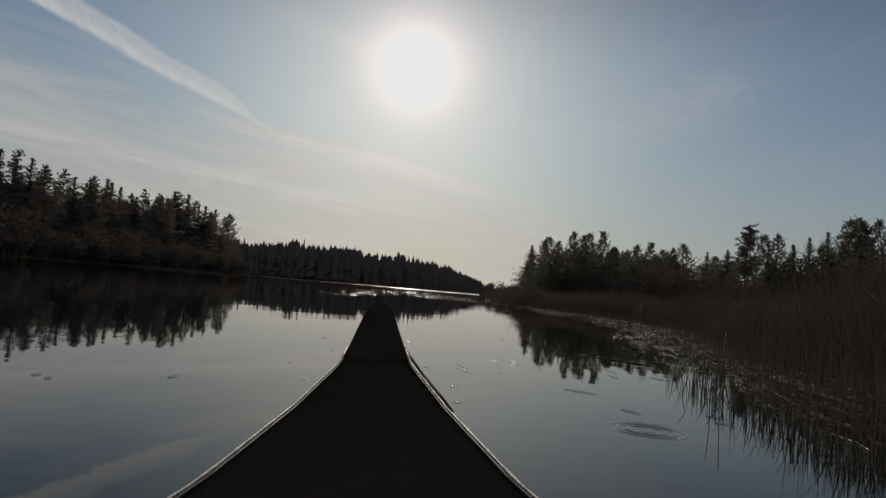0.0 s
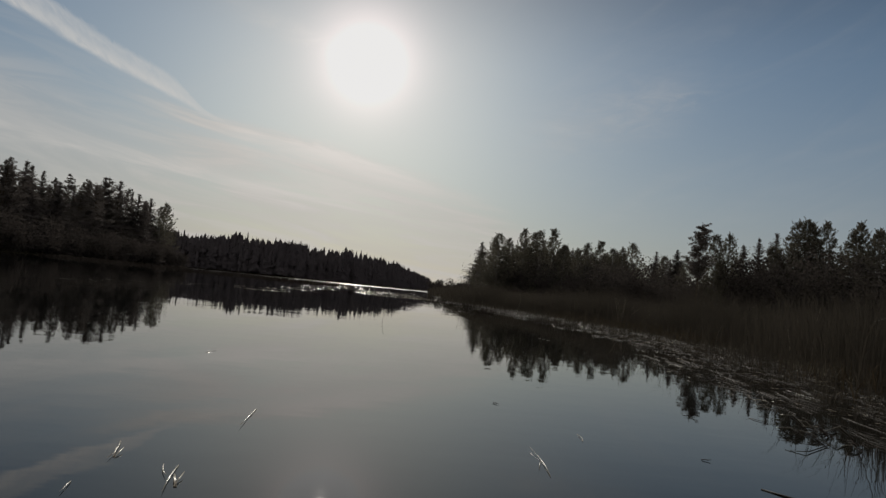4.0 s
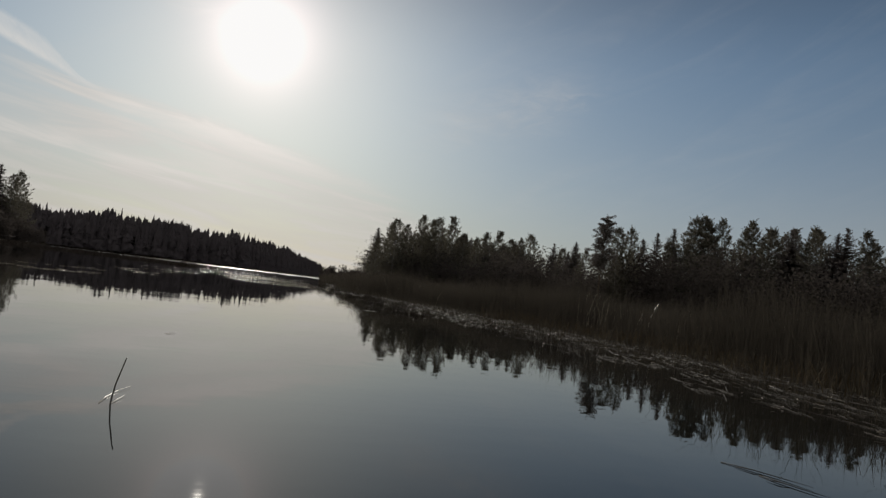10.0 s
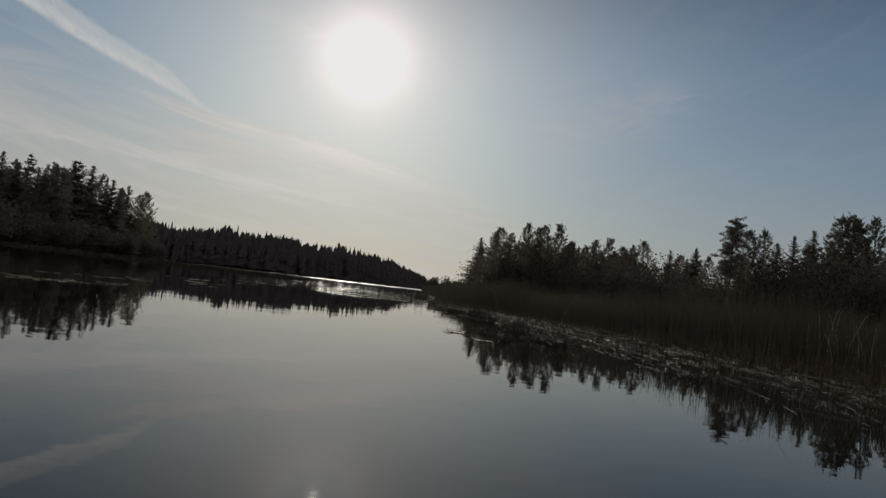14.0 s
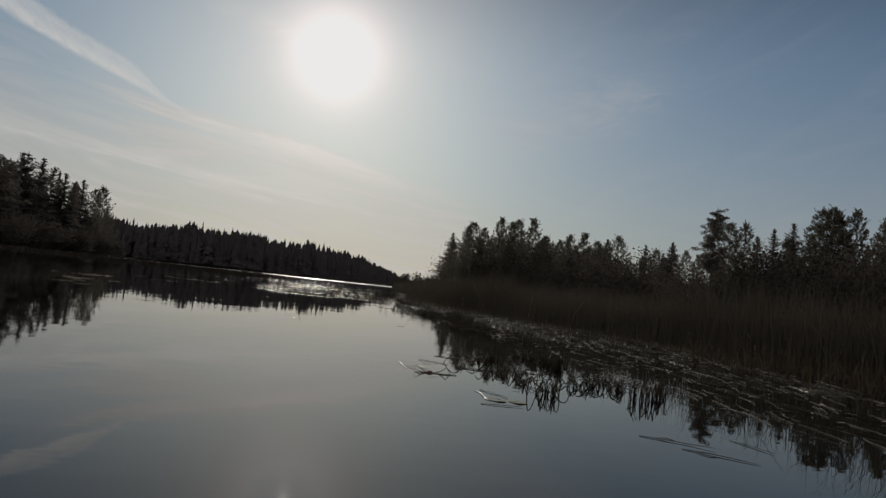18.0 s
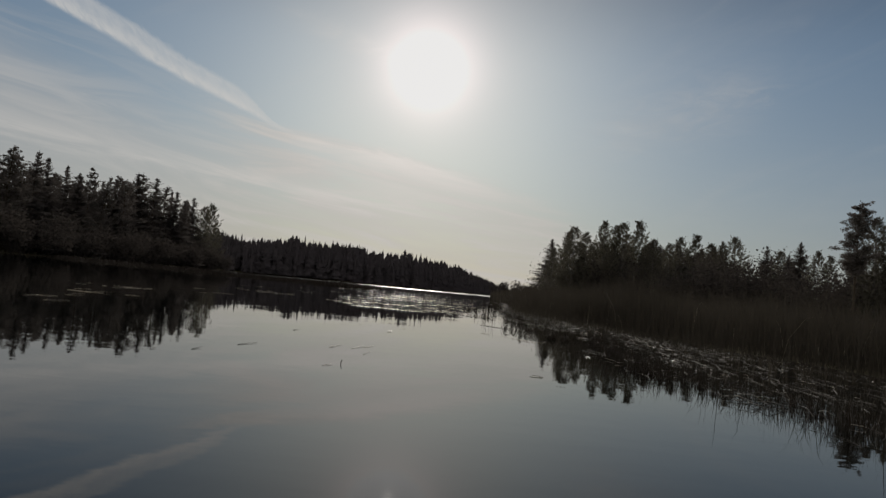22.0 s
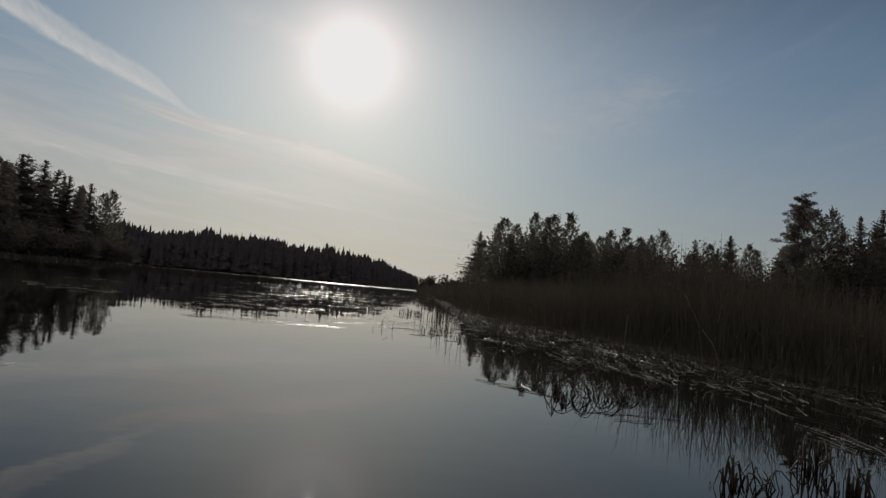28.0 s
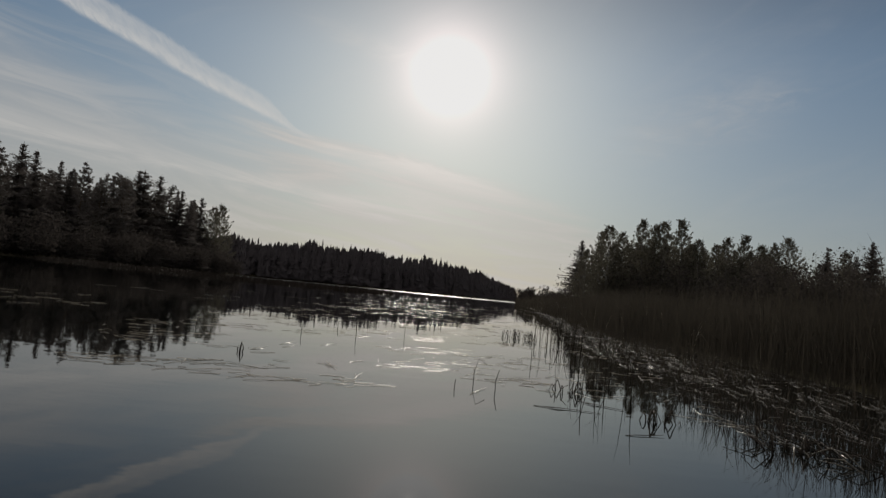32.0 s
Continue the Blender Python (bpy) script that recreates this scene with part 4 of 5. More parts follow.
def uprooted_reed(x, y):
    """A brown root stock adrift, with bent arms in the water and pale stalks lying off it."""
    rng = random.Random(9)
    root = tagged(new("uprooted_reed"), "brown uprooted reed stock with bent arms and pale stalks", "dead reeds")
    root.location = (x, y, 0)
    bm = bmesh.new()
    bmesh.ops.create_icosphere(bm, subdivisions=2, radius=0.03)
    for v in bm.verts:
        v.co *= 1 + 0.35 * noise.noise(v.co * 45)
        v.co.z *= 0.55
    me = bpy.data.meshes.new("root_stock")
    bm.to_mesh(me)
    bm.free()
    me.materials.append(STOCK)
    new("root_stock", me).parent = root
    for points in ([(0.02, 0, 0.0), (0.08, 0.02, 0.012), (0.13, 0.03, 0.045), (0.15, 0.03, 0.02), (0.17, 0.04, -0.02)], [(-0.02, 0.01, 0), (-0.07, 0.03, 0.025), (-0.1, 0.05, 0.05), (-0.12, 0.05, -0.01)],
                   [(0.02, -0.02, 0), (0.09, -0.05, 0.004), (0.2, -0.03, 0.004)], [(-0.02, -0.02, 0), (-0.08, -0.05, 0.01), (-0.14, -0.03, -0.01)]):
        soup = Soup()
        soup.tube(points, [0.004, 0.0036, 0.003, 0.0026, 0.002][:len(points)], 6)
        part("arm", soup, WET, root, smooth=True)
    for k in range(4):
        soup = Soup()
        soup.tube([(0.004 * k, 0.01, 0.015), (-0.05 - 0.012 * k, 0.16, 0.02), (-0.1 - 0.02 * k, 0.36 + 0.03 * rng.random(), 0.006)], [0.0022, 0.0026, 0.0012], 6)
        part("pale_stalk", soup, GLINT, root, smooth=True)


STOCK = material("brown_root", (0.02, 0.009, 0.006), (0.06, 0.026, 0.018), 20.0, 0.7, 0.2, 0.004)
uprooted_reed(5.03, 31.6)


def standing_stalk(x, y, points, label, name="reed_stalk"):
    soup = Soup()
    soup.tube(points, [0.0035 - 0.0015 * k / len(points) for k in range(len(points))], 6)
    ob = new(name, soup.mesh(name, WET, True))
    ob.location = (x, y, 0)
    return tagged(ob, label, "reed", "single reed stalks")


LONE = "single dark reed stalk standing in still water"
standing_stalk(4.14, 7.1, [(0, 0, -0.1), (0.02, 0, 0.05), (0.05, 0.01, 0.13), (0.0, 0.02, 0.21)], LONE)
standing_stalk(4.27, 6.9, [(0, 0, -0.1), (0.01, 0, 0.2), (0.0, 0.01, 0.42)], LONE)
standing_stalk(4.36, 6.95, [(0, 0, -0.1), (0.015, 0, 0.25), (0.03, 0.01, 0.5)], LONE)
standing_stalk(2.55, 18.94, [(0, 0, -0.1), (0.02, 0, 0.08), (0.045, 0.01, 0.19)], LONE)
standing_stalk(3.68, 36.53, [(0, 0, -0.1), (0.0, 0, 0.015), (0.008, 0.0, 0.035)], LONE)
standing_stalk(2.54, 52.34, [(0, 0, -0.1), (0.0, 0, 0.06), (0.005, 0.0, 0.12)], LONE)
standing_stalk(2.65, 53.9, [(0, 0, -0.1), (0.0, 0, 0.05), (0.01, 0.0, 0.10)], LONE)
standing_stalk(1.55, 51.75, [(0, 0, -0.1), (0.0, 0, 0.06), (0.01, 0.0, 0.11)], LONE)
standing_stalk(4.67, 49.4, [(0, 0, -0.1), (-0.005, 0, 0.06), (0.015, 0.01, 0.14)], LONE)
standing_stalk(4.52, 49.75, [(0, 0, -0.1), (0.0, 0, 0.08), (0.03, 0.01, 0.17), (0.09, 0.01, 0.13)], LONE)
standing_stalk(4.38, 49.3, [(0, 0, -0.1), (0.01, 0, 0.06)], LONE)
standing_stalk(5.22, 49.2, [(0, 0, -0.1), (0.0, 0, 0.1), (0.005, 0.0, 0.2)], LONE)
standing_stalk(5.6, 51.8, [(0, 0, -0.1), (0.0, 0, 0.12), (0.01, 0.0, 0.22)], LONE)
standing_stalk(3.1, 52.8, [(0, 0, -0.1), (0.0, 0, 0.12), (0.01, 0.0, 0.22)], LONE)
standing_stalk(3.6, 53.8, [(0, 0, -0.1), (0.0, 0, 0.10), (0.01, 0.0, 0.18)], LONE)


def stump_of_reed():
    """A dark broken rhizome that stands out of the water."""
    root = tagged(new("reed_stump"), "dark broken reed root standing out of the water", "dead reeds")
    root.location, root.scale = (2.62, 50.1, 0), (0.6, 0.6, 0.55)
    for k, (points, r) in enumerate([([(0, 0, -0.08), (0.01, 0, 0.06), (0.02, 0, 0.15)], 0.014), ([(0.02, 0.01, -0.05), (0.05, 0.01, 0.05), (0.03, 0.0, 0.12)], 0.009), ([(-0.02, 0, -0.05), (-0.03, 0, 0.05), (-0.005, 0, 0.09)], 0.008)]):
        soup = Soup()
        soup.tube(points, [r, r * 0.8, r * 0.4], 7)
        part("stub", soup, WET, root, smooth=True)


stump_of_reed()


def floating_reed(x, y, length, heading, seed, mat, label, radius=0.0014):
    """One dead stalk adrift, slightly bowed, the longer ones with a torn leaf."""
    rng = np.random.default_rng(seed)
    root = tagged(new("floating_reed"), label, "reed", "floating reeds")
    root.matrix_basis = pose(x, y, 0, 0, 0, -heading)
    length = min(length, 0.4)
    bow = length * rng.uniform(-0.05, 0.05)
    soup = Soup()
    soup.tube([(0, -length / 2, 0.002), (bow * 0.8, -length * 0.2, 0.005), (bow, length * 0.15, 0.005), (0, length / 2, 0.003 + 0.008 * rng.random())],
              [radius * 0.8, radius, radius * 0.9, radius * 0.4], 6)
    part("stalk", soup, mat, root, smooth=True)
    if length > 0.28 and rng.random() < 0.6:
        side = rng.choice([-1, 1])
        soup = Soup()
        soup.tube([(bow, 0, 0.005), (bow + side * 0.02, -length * 0.12, 0.009), (bow + side * 0.035, -length * 0.3, 0.004)], [radius * 0.5, radius * 1.1, radius * 0.3], 5)
        part("leaf", soup, mat, root, smooth=True)


PALE_LABEL, DARK_LABEL = "pale dead reed stalk floating on still water", "dark sodden reed stalk floating on still water"
PALE_START = [
    (1.51, 6.35, 0.27, 9), (1.24, 7.03, 0.07, 28), (2.23, 7.48, 0.3, 167), (2.52, 7.72, 0.73, 166), (2.54, 7.39, 0.3, 157), (2.43, 6.51, 0.06, 69),
    (2.44, 5.92, 0.08, 75), (2.86, 8.29, 0.38, 170), (3.04, 8.31, 0.71, 170), (1.28, 12.75, 0.2, 7), (2.01, 10.56, 0.42, 179), (1.71, 9.91, 0.23, 168),
    (1.74, 9.52, 0.1, 170), (1.97, 9.66, 0.27, 172), (1.93, 9.73, 0.13, 159), (3.2, 10.19, 0.41, 2), (3.52, 10.7, 0.15, 6)]
PALE_SECOND = [
    (1.09, 9.33, 0.15, 8), (1.47, 9.39, 0.26, 176), (1.53, 9.24, 0.31, 179), (1.79, 9.09, 0.22, 161), (1.81, 8.63, 0.14, 156), (1.37, 8.11, 0.14, 179),
    (2.94, 8.76, 0.33, 168), (3.05, 8.42, 0.32, 169), (2.8, 7.58, 0.27, 171), (2.54, 19.13, 0.43, 6), (2.57, 19.03, 0.18, 5), (2.53, 17.67, 0.23, 0),
    (2.56, 17.73, 0.11, 17), (2.37, 21.85, 0.15, 26)]
PALE_MIDDLE = [
    (5.59, 41.25, 0.33, 123), (5.09, 32.17, 0.12, 103), (5.03, 31.41, 0.14, 48), (3.42, 37.8, 0.34, 10), (3.62, 37.92, 0.4, 11), (3.7, 38.08, 0.26, 18),
    (3.77, 37.47, 0.33, 8), (3.6, 36.41, 0.14, 21), (5.43, 41.67, 0.76, 151), (6.11, 39.32, 0.82, 8), (6.15, 39.31, 0.9, 7)]
PALE_END = [
    (3.71, 40.42, 0.35, 3), (3.83, 41.34, 0.07, 103), (3.18, 41.38, 0.19, 16), (2.33, 43.78, 0.22, 20), (5.08, 41.98, 0.17, 80), (5.47, 50.46, 0.38, 37),
    (5.68, 40.99, 0.47, 92), (5.94, 41.32, 0.12, 171), (2.65, 50.52, 0.84, 3), (2.71, 51.16, 1.07, 4), (3.06, 51.46, 0.41, 13), (2.8, 50.94, 0.6, 4),
    (3.72, 49.36, 0.88, 179), (5.15, 51.38, 0.28, 120), (5.03, 49.99, 0.14, 132), (4.55, 49.25, 0.38, 18), (4.93, 54.46, 0.31, 29), (5.3, 49.54, 0.33, 160)]
CURLED_END = [
    (3.4, 49.83, 0.23, 126), (3.46, 49.72, 0.34, 157), (3.06, 49.77, 0.13, 93), (3.08, 49.51, 0.08, 100), (3.4, 49.85, 0.68, 165)]
DARK_START = [
    (0.22, 5.66, 0.08, 13), (0.32, 5.59, 0.04, 32), (0.81, 5.95, 0.09, 13), (3.47, 6.11, 0.16, 148), (3.32, 6.77, 0.25, 123), (4.02, 6.17, 0.15, 99),
    (3.96, 5.97, 0.08, 113), (4.26, 9.09, 0.24, 84), (4.44, 8.97, 0.18, 102), (3.95, 8.39, 0.32, 167), (4.17, 8.44, 0.33, 13), (3.86, 7.92, 0.19, 168),
    (4.31, 8.03, 0.24, 151), (3.25, 11.47, 0.04, 132), (4.01, 10.44, 0.04, 115), (5.01, 11.66, 0.21, 163)]
DARK_REST = [
    (5.31, 18.41, 0.46, 156), (5.31, 18.25, 0.3, 164), (6.04, 29.76, 0.36, 124), (6.13, 29.52, 0.34, 130), (6.47, 29.8, 0.28, 166), (5.31, 30.41, 0.25, 92),
    (2.74, 37.29, 0.29, 18), (2.55, 36.63, 0.14, 12), (2.32, 36.39, 0.09, 7), (5.22, 36.93, 0.1, 125), (6.62, 39.37, 0.84, 69), (7.14, 37.52, 0.2, 131),
    (7.43, 37.63, 0.18, 133), (2.7, 39.26, 0.21, 7), (7.29, 40.84, 0.64, 69), (6.31, 39.44, 0.67, 85), (5.08, 48.87, 0.61, 98), (5.39, 48.29, 0.23, 70),
    (6.21, 47.0, 0.15, 70), (5.36, 49.17, 0.74, 133)]
for k, row in enumerate(PALE_START + PALE_SECOND + PALE_MIDDLE + PALE_END + CURLED_END):
    floating_reed(*row, 300 + k, GLINT, PALE_LABEL)
for k, row in enumerate(DARK_START + DARK_REST):
    floating_reed(*row, 500 + k, WET, DARK_LABEL, 0.0022)


def driftwood(x, y, length, heading):
    """A sodden stick, knotted and tapered, half under water."""
    root = tagged(new("driftwood_stick"), "long dark sodden stick floating beside the reeds", "driftwood")
    root.matrix_basis = pose(x, y, 0, 0, 0, -heading)
    soup = Soup()
    soup.tube([(0.02 * math.sin(5 * s), (s - 0.5) * length, 0.002 + 0.004 * s) for s in np.linspace(0, 1, 9)], [0.002, 0.004, 0.005, 0.005, 0.006, 0.006, 0.006, 0.005, 0.003], 8)
    part("stem", soup, WET, root, smooth=True)
    soup = Soup()
    soup.tube([(0.02, 0.22 * length, 0.0), (0.05, 0.27 * length, 0.035), (0.055, 0.29 * length, 0.07)], [0.007, 0.005, 0.002], 6)
    part("twig", soup, WET, root, smooth=True)


driftwood(4.32, 9.64, 1.0, 143)


# ---- lily pads ----
PAD = material("lily_pad", (0.03, 0.035, 0.012), (0.09, 0.09, 0.03), 6.0, 0.35, 0.5, 0.003)


def lily_pad(x, y, size, turn, tilt):
    rng = random.Random(int(x * 100 + y))
    bm = bmesh.new()
    rings = []
    centre = [bm.verts.new((0, 0, 0.002)), bm.verts.new((0, 0, 0.0))]
    for lift in (0.002, 0.0):
        ring = []
        for k in range(26):
            a = radians(12 + 336 * k / 25)
            r = size * (1 + 0.05 * math.sin(3 * a) + rng.uniform(-0.015, 0.015))
            ring.append(bm.verts.new((0.78 * r * math.cos(a), r * math.sin(a), lift + 0.004 * size / 0.1 * max(0, math.sin(2 * a + x)) )))
        rings.append(ring)
    for k in range(25):
        bm.faces.new((centre[0], rings[0][k], rings[0][k + 1]))
        bm.faces.new((centre[1], rings[1][k + 1], rings[1][k]))
        bm.faces.new((rings[0][k], rings[1][k], rings[1][k + 1], rings[0][k + 1]))
    me = bpy.data.meshes.new("lily_pad")
    bm.to_mesh(me)
    bm.free()
    me.materials.append(PAD)
    ob = new("lily_pad", me)
    ob.matrix_basis = pose(x, y, 0.001, tilt * 0.3, 0, turn)
    return tagged(ob, "olive green lily pad floating among dead reeds", "lily pad", "lily pads")


for x, y, size, turn, tilt in [(5.31, 30.60, 0.075, 30, 0), (5.44, 30.57, 0.062, 200, 2), (5.2, 36.9, 0.052, 80, 0), (6.2, 10.4, 0.08, 10, 0), (6.9, 37.3, 0.06, 140, 1), (7.1, 37.0, 0.06, 250, 0)]:
    lily_pad(x, y, size, turn, tilt)


# ---- sodden leaves and broken reeds beside the clumps ----
def sodden_leaf(x0, y0, x1, y1, width, seed, mat, label):
    """A long flat reed leaf lying just out of the water, bowed and tapered to both ends."""
    rng = np.random.default_rng(seed)
    a, b = np.array([x0, y0]), np.array([x1, y1])
    middle, along = (a + b) / 2, b - a
    across = np.array([along[1], -along[0]]) / np.linalg.norm(along)
    root = tagged(new("sodden_leaf"), label, "reed", "sodden leaves")
    root.location = (middle[0], middle[1], 0)
    bow, rows = rng.uniform(-0.10, 0.10) * np.linalg.norm(along), []
    for s in np.linspace(-0.5, 0.5, 11):
        c = along * s + across * (bow * (0.25 - s * s) * 4 + 0.006 * math.sin(9 * s + seed))
        w = across * width * (0.15 + 0.85 * math.cos(math.pi * s) ** 0.6 if abs(s) < 0.5 else 0.15)
        z = 0.003 + 0.004 * abs(math.sin(7 * s + seed))
        rows += [(*(c - w), z), (*c, z + 0.3 * width), (*(c + w), z), (*c, z - 0.0025)]
    faces = [(4 * k + i, 4 * k + (i + 1) % 4, 4 * k + 4 + (i + 1) % 4, 4 * k + 4 + i) for k in range(10) for i in range(4)] + [(3, 2, 1, 0), (40, 41, 42, 43)]
    soup = Soup()
    soup.add(rows, faces)
    part("blade", soup, mat, root, smooth=True)


LEAF_DARK, LEAF_PALE = "long dark sodden reed leaf lying on the water", "pale bent reed leaf lying on the water"
for k, row in enumerate([(5.28, 30.94, 5.41, 30.68, 0.004), (5.25, 32.88, 5.79, 32.75, 0.005), (5.31, 32.05, 5.57, 31.95, 0.004), (5.23, 32.88, 5.51, 32.64, 0.004),
                         (5.39, 33.13, 5.63, 33.07, 0.004), (5.03, 32.43, 5.27, 32.23, 0.004), (5.28, 32.18, 5.62, 32.0, 0.005), (5.31, 32.07, 6.09, 32.13, 0.005),
                         (5.13, 44.76, 5.46, 44.4, 0.005), (5.26, 44.55, 5.74, 44.02, 0.006), (5.61, 43.69, 6.18, 43.66, 0.005), (5.72, 43.52, 5.92, 43.47, 0.004)]):
    sodden_leaf(*row, 700 + k, WET, LEAF_DARK)
for k, row in enumerate([(5.24, 30.9, 5.24, 30.51, 0.003), (4.83, 32.13, 4.85, 31.69, 0.003), (5.46, 44.71, 5.46, 44.34, 0.003)]):
    sodden_leaf(*row, 730 + k, GLINT, LEAF_PALE)


def tangled_loops(x, y, wide, high, count, seed):
    """Long limp stalks that rise, loop over and dive again, tangled together."""
    rng = random.Random(seed)
    root = tagged(new("looped_reed_tangle"), "dark tangle of long looping dead reeds in open water", "dead reeds", "looped reed tangles")
    root.location = (x, y, 0)
    for _ in range(count):
        px, py, turn = rng.uniform(-0.5, 0.5) * wide, rng.gauss(0, 0.18) * wide, rng.gauss(0.1, 0.55) + (math.pi if rng.random() < 0.5 else 0)
        run, h, lean = wide * rng.uniform(0.25, 0.7), high * rng.uniform(0.45, 1.1), rng.uniform(-0.25, 0.25)
        kink, ux, uy = rng.uniform(0.3, 0.7), math.cos(turn), math.sin(turn)
        points = []
        for k in range(8):
            s = min(1.0, max(0.0, k / 7 + rng.uniform(-0.04, 0.04)))
            rise = h * math.sin(math.pi * (0.5 * s / kink if s < kink else 0.5 + 0.5 * (s - kink) / (1 - kink))) ** 0.8
            side = lean * run * math.sin(math.pi * s) + 0.03 * run * math.sin(7 * s + seed)
            points.append((px + ux * run * s - uy * side, py + uy * run * s + ux * side, rise - 0.012))
        thick = rng.uniform(0.0030, 0.0050)
        soup = Soup()
        soup.tube(points, [thick * (1 - 0.4 * k / 7) for k in range(8)], 6)
        part("stalk", soup, WET, root, smooth=True)


for k, row in enumerate([(5.72, 44.32, 0.36, 0.17, 8), (5.96, 44.28, 0.36, 0.13, 9), (5.62, 32.4, 0.42, 0.12, 4), (6.25, 31.6, 0.5, 0.10, 8), (5.75, 31.1, 0.28, 0.13, 4)]):
    tangled_loops(*row, 800 + k)


def fanned_bits(x, y, size, count, seed):
    """A few pale torn leaf bits adrift together, fanned from one point."""
    rng = random.Random(seed)
    root = tagged(new("torn_reed_bits"), "pale torn reed bits floating together on still water", "dead reeds", "torn reed bits")
    root.location = (x, y, 0)
    for k in range(count):
        turn, length = rng.gauss(1.8, 0.12), size * rng.uniform(0.6, 1.0)
        ux, uy = math.cos(turn), math.sin(turn)
        soup = Soup()
        soup.tube([(0.004 * k, 0, 0.002), (ux * length * 0.5 + 0.004 * k, uy * length * 0.5, 0.007), (ux * length + 0.006 * k, uy * length, 0.012)], [0.0014, 0.0022, 0.0008], 5)
        part("leaf", soup, GLINT, root, smooth=True)


for k, row in enumerate([(1.96, 8.43, 0.17, 3), (1.92, 8.84, 0.15, 2), (1.74, 9.83, 0.10, 2), (2.00, 9.59, 0.12, 3), (1.96, 8.86, 0.05, 2)]):
    fanned_bits(*row, 850 + k)


def broken_pile(x, y, wide, deep, count, seed):
    """Pale reeds snapped short and heaped at the mat's edge, most of them leaning one way."""
    rng = random.Random(seed)
    root = tagged(new("broken_reed_pile"), "heap of pale snapped reeds at the mat's edge", "dead reeds", "broken reed piles")
    root.location = (x, y, 0)
    for _ in range(count):
        px, py, turn = rng.uniform(-0.5, 0.5) * wide, rng.uniform(-0.5, 0.5) * deep, rng.gauss(2.2, 0.5)
        length, rise = rng.uniform(0.08, 0.24), rng.uniform(0.01, 0.08)
        ux, uy = math.cos(turn), math.sin(turn)
        soup = Soup()
        soup.tube([(px, py, 0.0), (px + ux * length * 0.5, py + uy * length * 0.5, rise), (px + ux * length, py + uy * length, rise * rng.uniform(0.2, 1.4))],
                  [0.003, 0.0032, 0.0015], 5)
        part("stalk", soup, rng.choice([SHEEN, DRY]), root, smooth=True)


for k, row in enumerate([(6.50, 46.5, 0.42, 0.4, 30), (6.15, 48.2, 0.5, 0.6, 22), (7.0, 36.4, 0.5, 0.7, 18), (5.2, 11.2, 0.5, 0.8, 18)]):
    broken_pile(*row, 760 + k)


# ---- the canoe, as it lies at the start of the run ----
HULL = material("canoe_hull", (0.014, 0.013, 0.012), (0.022, 0.020, 0.019), 5.0, 0.85, 0.08, 0.001)
RIM = material("worn_gunwale", (0.06, 0.05, 0.035), (0.30, 0.26, 0.19), 30.0, 0.6, 0.3, 0.001)
BOW_BLACK = material("bow_near_black", (0.0085, 0.0078, 0.0072), (0.0115, 0.0105, 0.010), 6.0, 0.95, 0.0, 0.001)
PLATE = material("grey_bow_cap", (0.010, 0.0094, 0.0092), (0.015, 0.014, 0.0138), 9.0, 0.95, 0.0, 0.001)


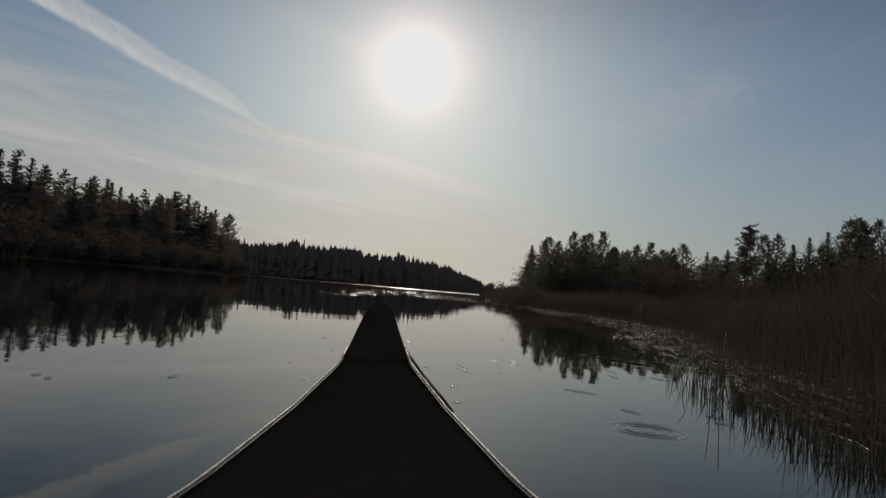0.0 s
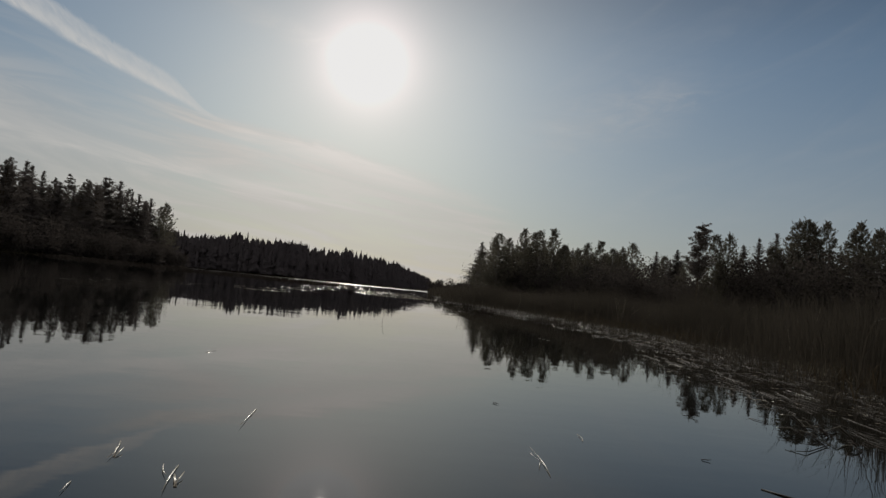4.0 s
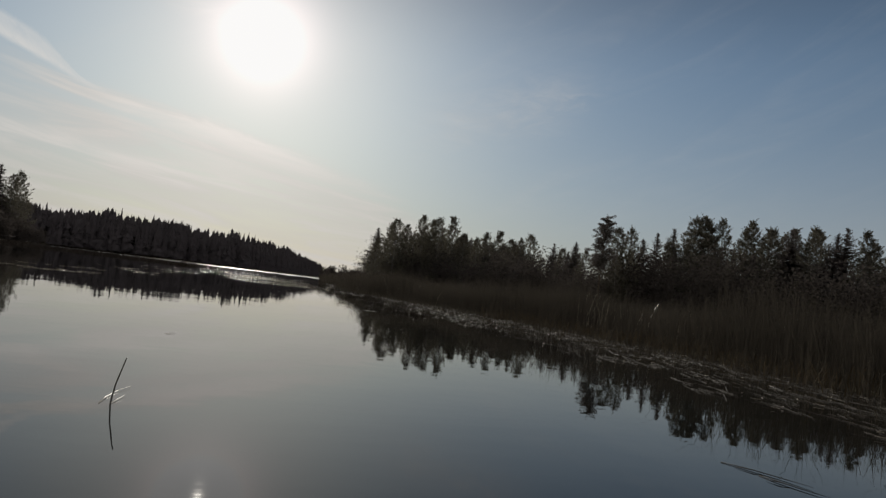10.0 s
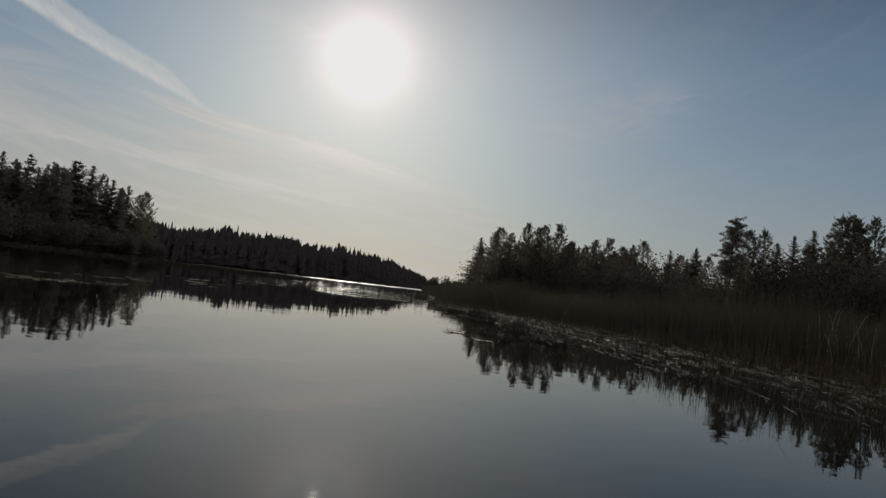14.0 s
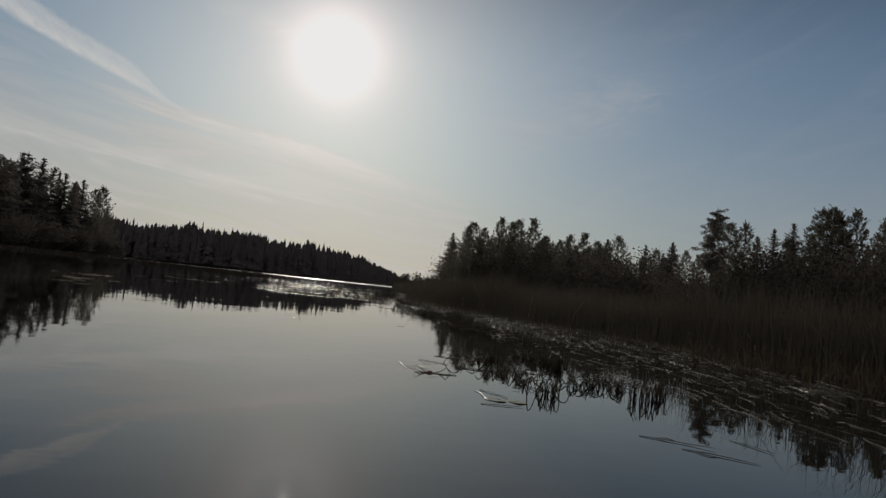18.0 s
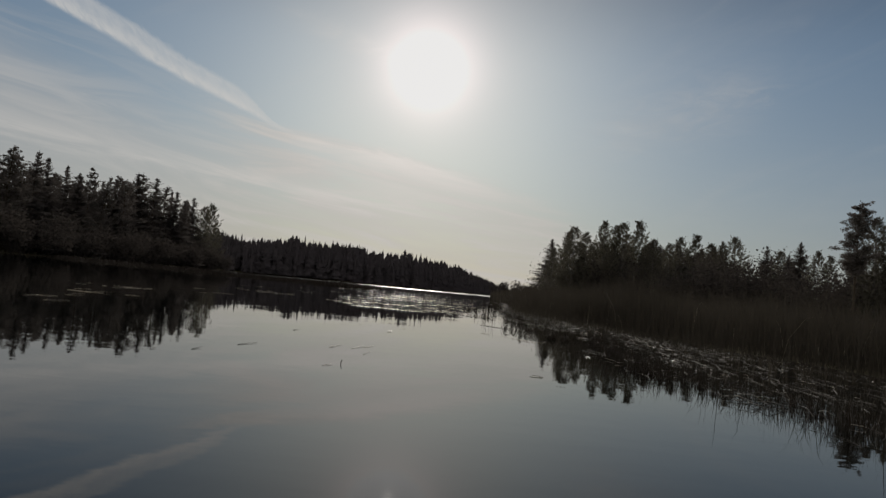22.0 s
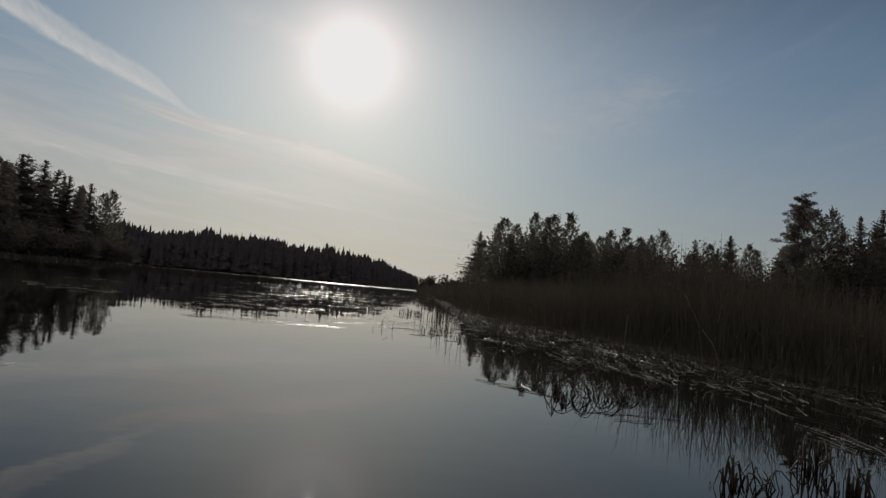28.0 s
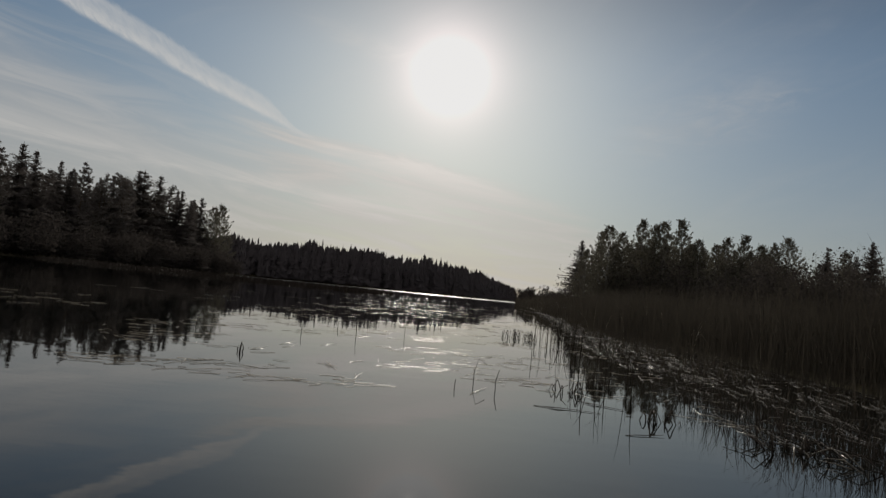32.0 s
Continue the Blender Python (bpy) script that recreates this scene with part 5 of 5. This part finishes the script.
def build_canoe():
    root = tagged(new("canoe"), "dark open canoe with worn pale gunwales afloat on the river", "canoe")
    at_a, at_w, at_z = [0, 0.05, 0.13, 0.37, 0.67, 1.03, 1.6, 2.8], [0.022, 0.034, 0.047, 0.076, 0.130, 0.182, 0.285, 0.48], [0.585, 0.572, 0.54, 0.462, 0.42, 0.40, 0.385, 0.365]
    keel_a, keel_z = [0, 0.08, 0.2, 0.45, 0.9, 2.5], [0.30, -0.05, -0.18, -0.25, -0.28, -0.29]
    run = np.concatenate([np.linspace(0, 0.4, 9), np.linspace(0.5, 5.1, 29), np.linspace(5.2, 5.6, 9)])

    def station(a, shrink=0.0):
        b = min(a, 5.6 - a)
        w, zg, zk = np.interp(b, at_a, at_w), np.interp(b, at_a, at_z), np.interp(b, keel_a, keel_z)
        w, zk = max(w - shrink, 0.006), zk + shrink
        row = []
        for k in range(15):
            u = -1 + 2 * k / 14
            deep = 1 - abs(u) ** 2.6
            row.append((w * math.copysign(abs(u) ** 0.75, u), -a, zg + (zk - zg) * deep))
        return row

    soup = Soup()
    outer, inner = [station(a) for a in run], [station(a, 0.012) for a in run]
    count = len(run)
    verts = np.concatenate([np.array(outer).reshape(-1, 3), np.array(inner).reshape(-1, 3)])
    faces = []
    for base, flip in ((0, False), (count * 15, True)):
        for r in range(count - 1):
            for c in range(14):
                f = (base + r * 15 + c, base + r * 15 + c + 1, base + (r + 1) * 15 + c + 1, base + (r + 1) * 15 + c)
                faces.append(f[::-1] if flip else f)
        for r, turn in ((0, False), (count - 1, True)):
            f = tuple(base + r * 15 + c for c in range(15))
            faces.append(f if turn ^ flip else f[::-1])
    soup.add(verts, faces)
    part("hull", soup, HULL, root, "dark plastic hull", True)
    for side in (-1, 1):
        soup = Soup()
        line = []
        for a in np.linspace(0.30, 5.30, 120):
            b = min(a, 5.6 - a)
            line.append((side * np.interp(b, at_a, at_w), -a, np.interp(b, at_a, at_z) + 0.006))
        soup.tube(line, [0.0024 + 0.0006 * math.sin(2.7 * k) for k in range(len(line))], 8)
        part("gunwale", soup, RIM, root, "pale worn gunwale rail", True)
    for name, label, mat, start, way, first, last, lift in (("bow_cap", "dark grey bow cap", PLATE, 0.0, -1, 0.0, 0.40, 0.002), ("stern_cap", "dark grey stern cap", PLATE, 5.6, 1, 0.0, 0.34, 0.006)):
        soup = Soup()
        rows, steps = [], 16
        for b in np.linspace(first, last, steps):
            w, z = np.interp(b, at_a, at_w), np.interp(b, at_a, at_z)
            rows += [(u * (w - 0.002), way * b - start, z + lift - 0.014 * smooth01((b - last + 0.1) / 0.1) + 0.008 * (1 - u * u)) for u in np.linspace(-1, 1, 7)]
        low = [(x, y, z - 0.010) for x, y, z in rows]
        full, faces = 7 * steps, []
        for r in range(steps - 1):
            for c in range(6):
                f = (r * 7 + c, r * 7 + c + 1, (r + 1) * 7 + c + 1, (r + 1) * 7 + c)
                faces += [f[::-1], tuple(i + full for i in f)]
            faces += [(r * 7, (r + 1) * 7, (r + 1) * 7 + full, r * 7 + full), (r * 7 + 6, r * 7 + 6 + full, (r + 1) * 7 + 6 + full, (r + 1) * 7 + 6)]
        faces += [tuple(range(7)) + tuple(range(full + 6, full - 1, -1)), tuple(range(full - 7, full)) + tuple(range(2 * full - 1, 2 * full - 8, -1))]
        soup.add(rows + low, faces)
        part(name, soup, mat, root, label)
    # a thin near-black sheet, stretched between the gunwales
    rows, steps, soup = [], 24, Soup()
    for b in np.linspace(0.2, 1.45, steps):
        w, z = np.interp(b, at_a, at_w) - 0.004, np.interp(b, at_a, at_z)
        rows += [(u * w, -b, z - 0.001 + 0.004 * (1 - u * u)) for u in np.linspace(-1, 1, 9)]
    low, full, faces = [(x, y, z - 0.005) for x, y, z in rows], 9 * steps, []
    for r in range(steps - 1):
        for c in range(8):
            f = (r * 9 + c, r * 9 + c + 1, (r + 1) * 9 + c + 1, (r + 1) * 9 + c)
            faces += [f[::-1], tuple(i + full for i in f)]
        faces += [(r * 9, (r + 1) * 9, (r + 1) * 9 + full, r * 9 + full), (r * 9 + 8, r * 9 + 8 + full, (r + 1) * 9 + 8 + full, (r + 1) * 9 + 8)]
    faces += [tuple(range(9)) + tuple(range(full + 8, full - 1, -1)), tuple(range(full - 9, full)) + tuple(range(2 * full - 1, 2 * full - 10, -1))]
    soup.add(rows + low, faces)
    part("bow_sheet", soup, BOW_BLACK, root, "dull near-black sheet over the bow")
    soup = Soup()
    soup.tube([(0.066, -0.29, 0.492), (0.082, -0.36, 0.472), (0.102, -0.46, 0.452), (0.122, -0.58, 0.437), (0.138, -0.70, 0.424)], [0.0034] * 5, 6)
    part("strap", soup, HULL, root, "thin black strap", True)
    root.matrix_basis = pose(2.157, 3.668, 0.110, -0.3, -2.9, 4.2) @ Matrix.Scale(0.8, 4)


build_canoe()
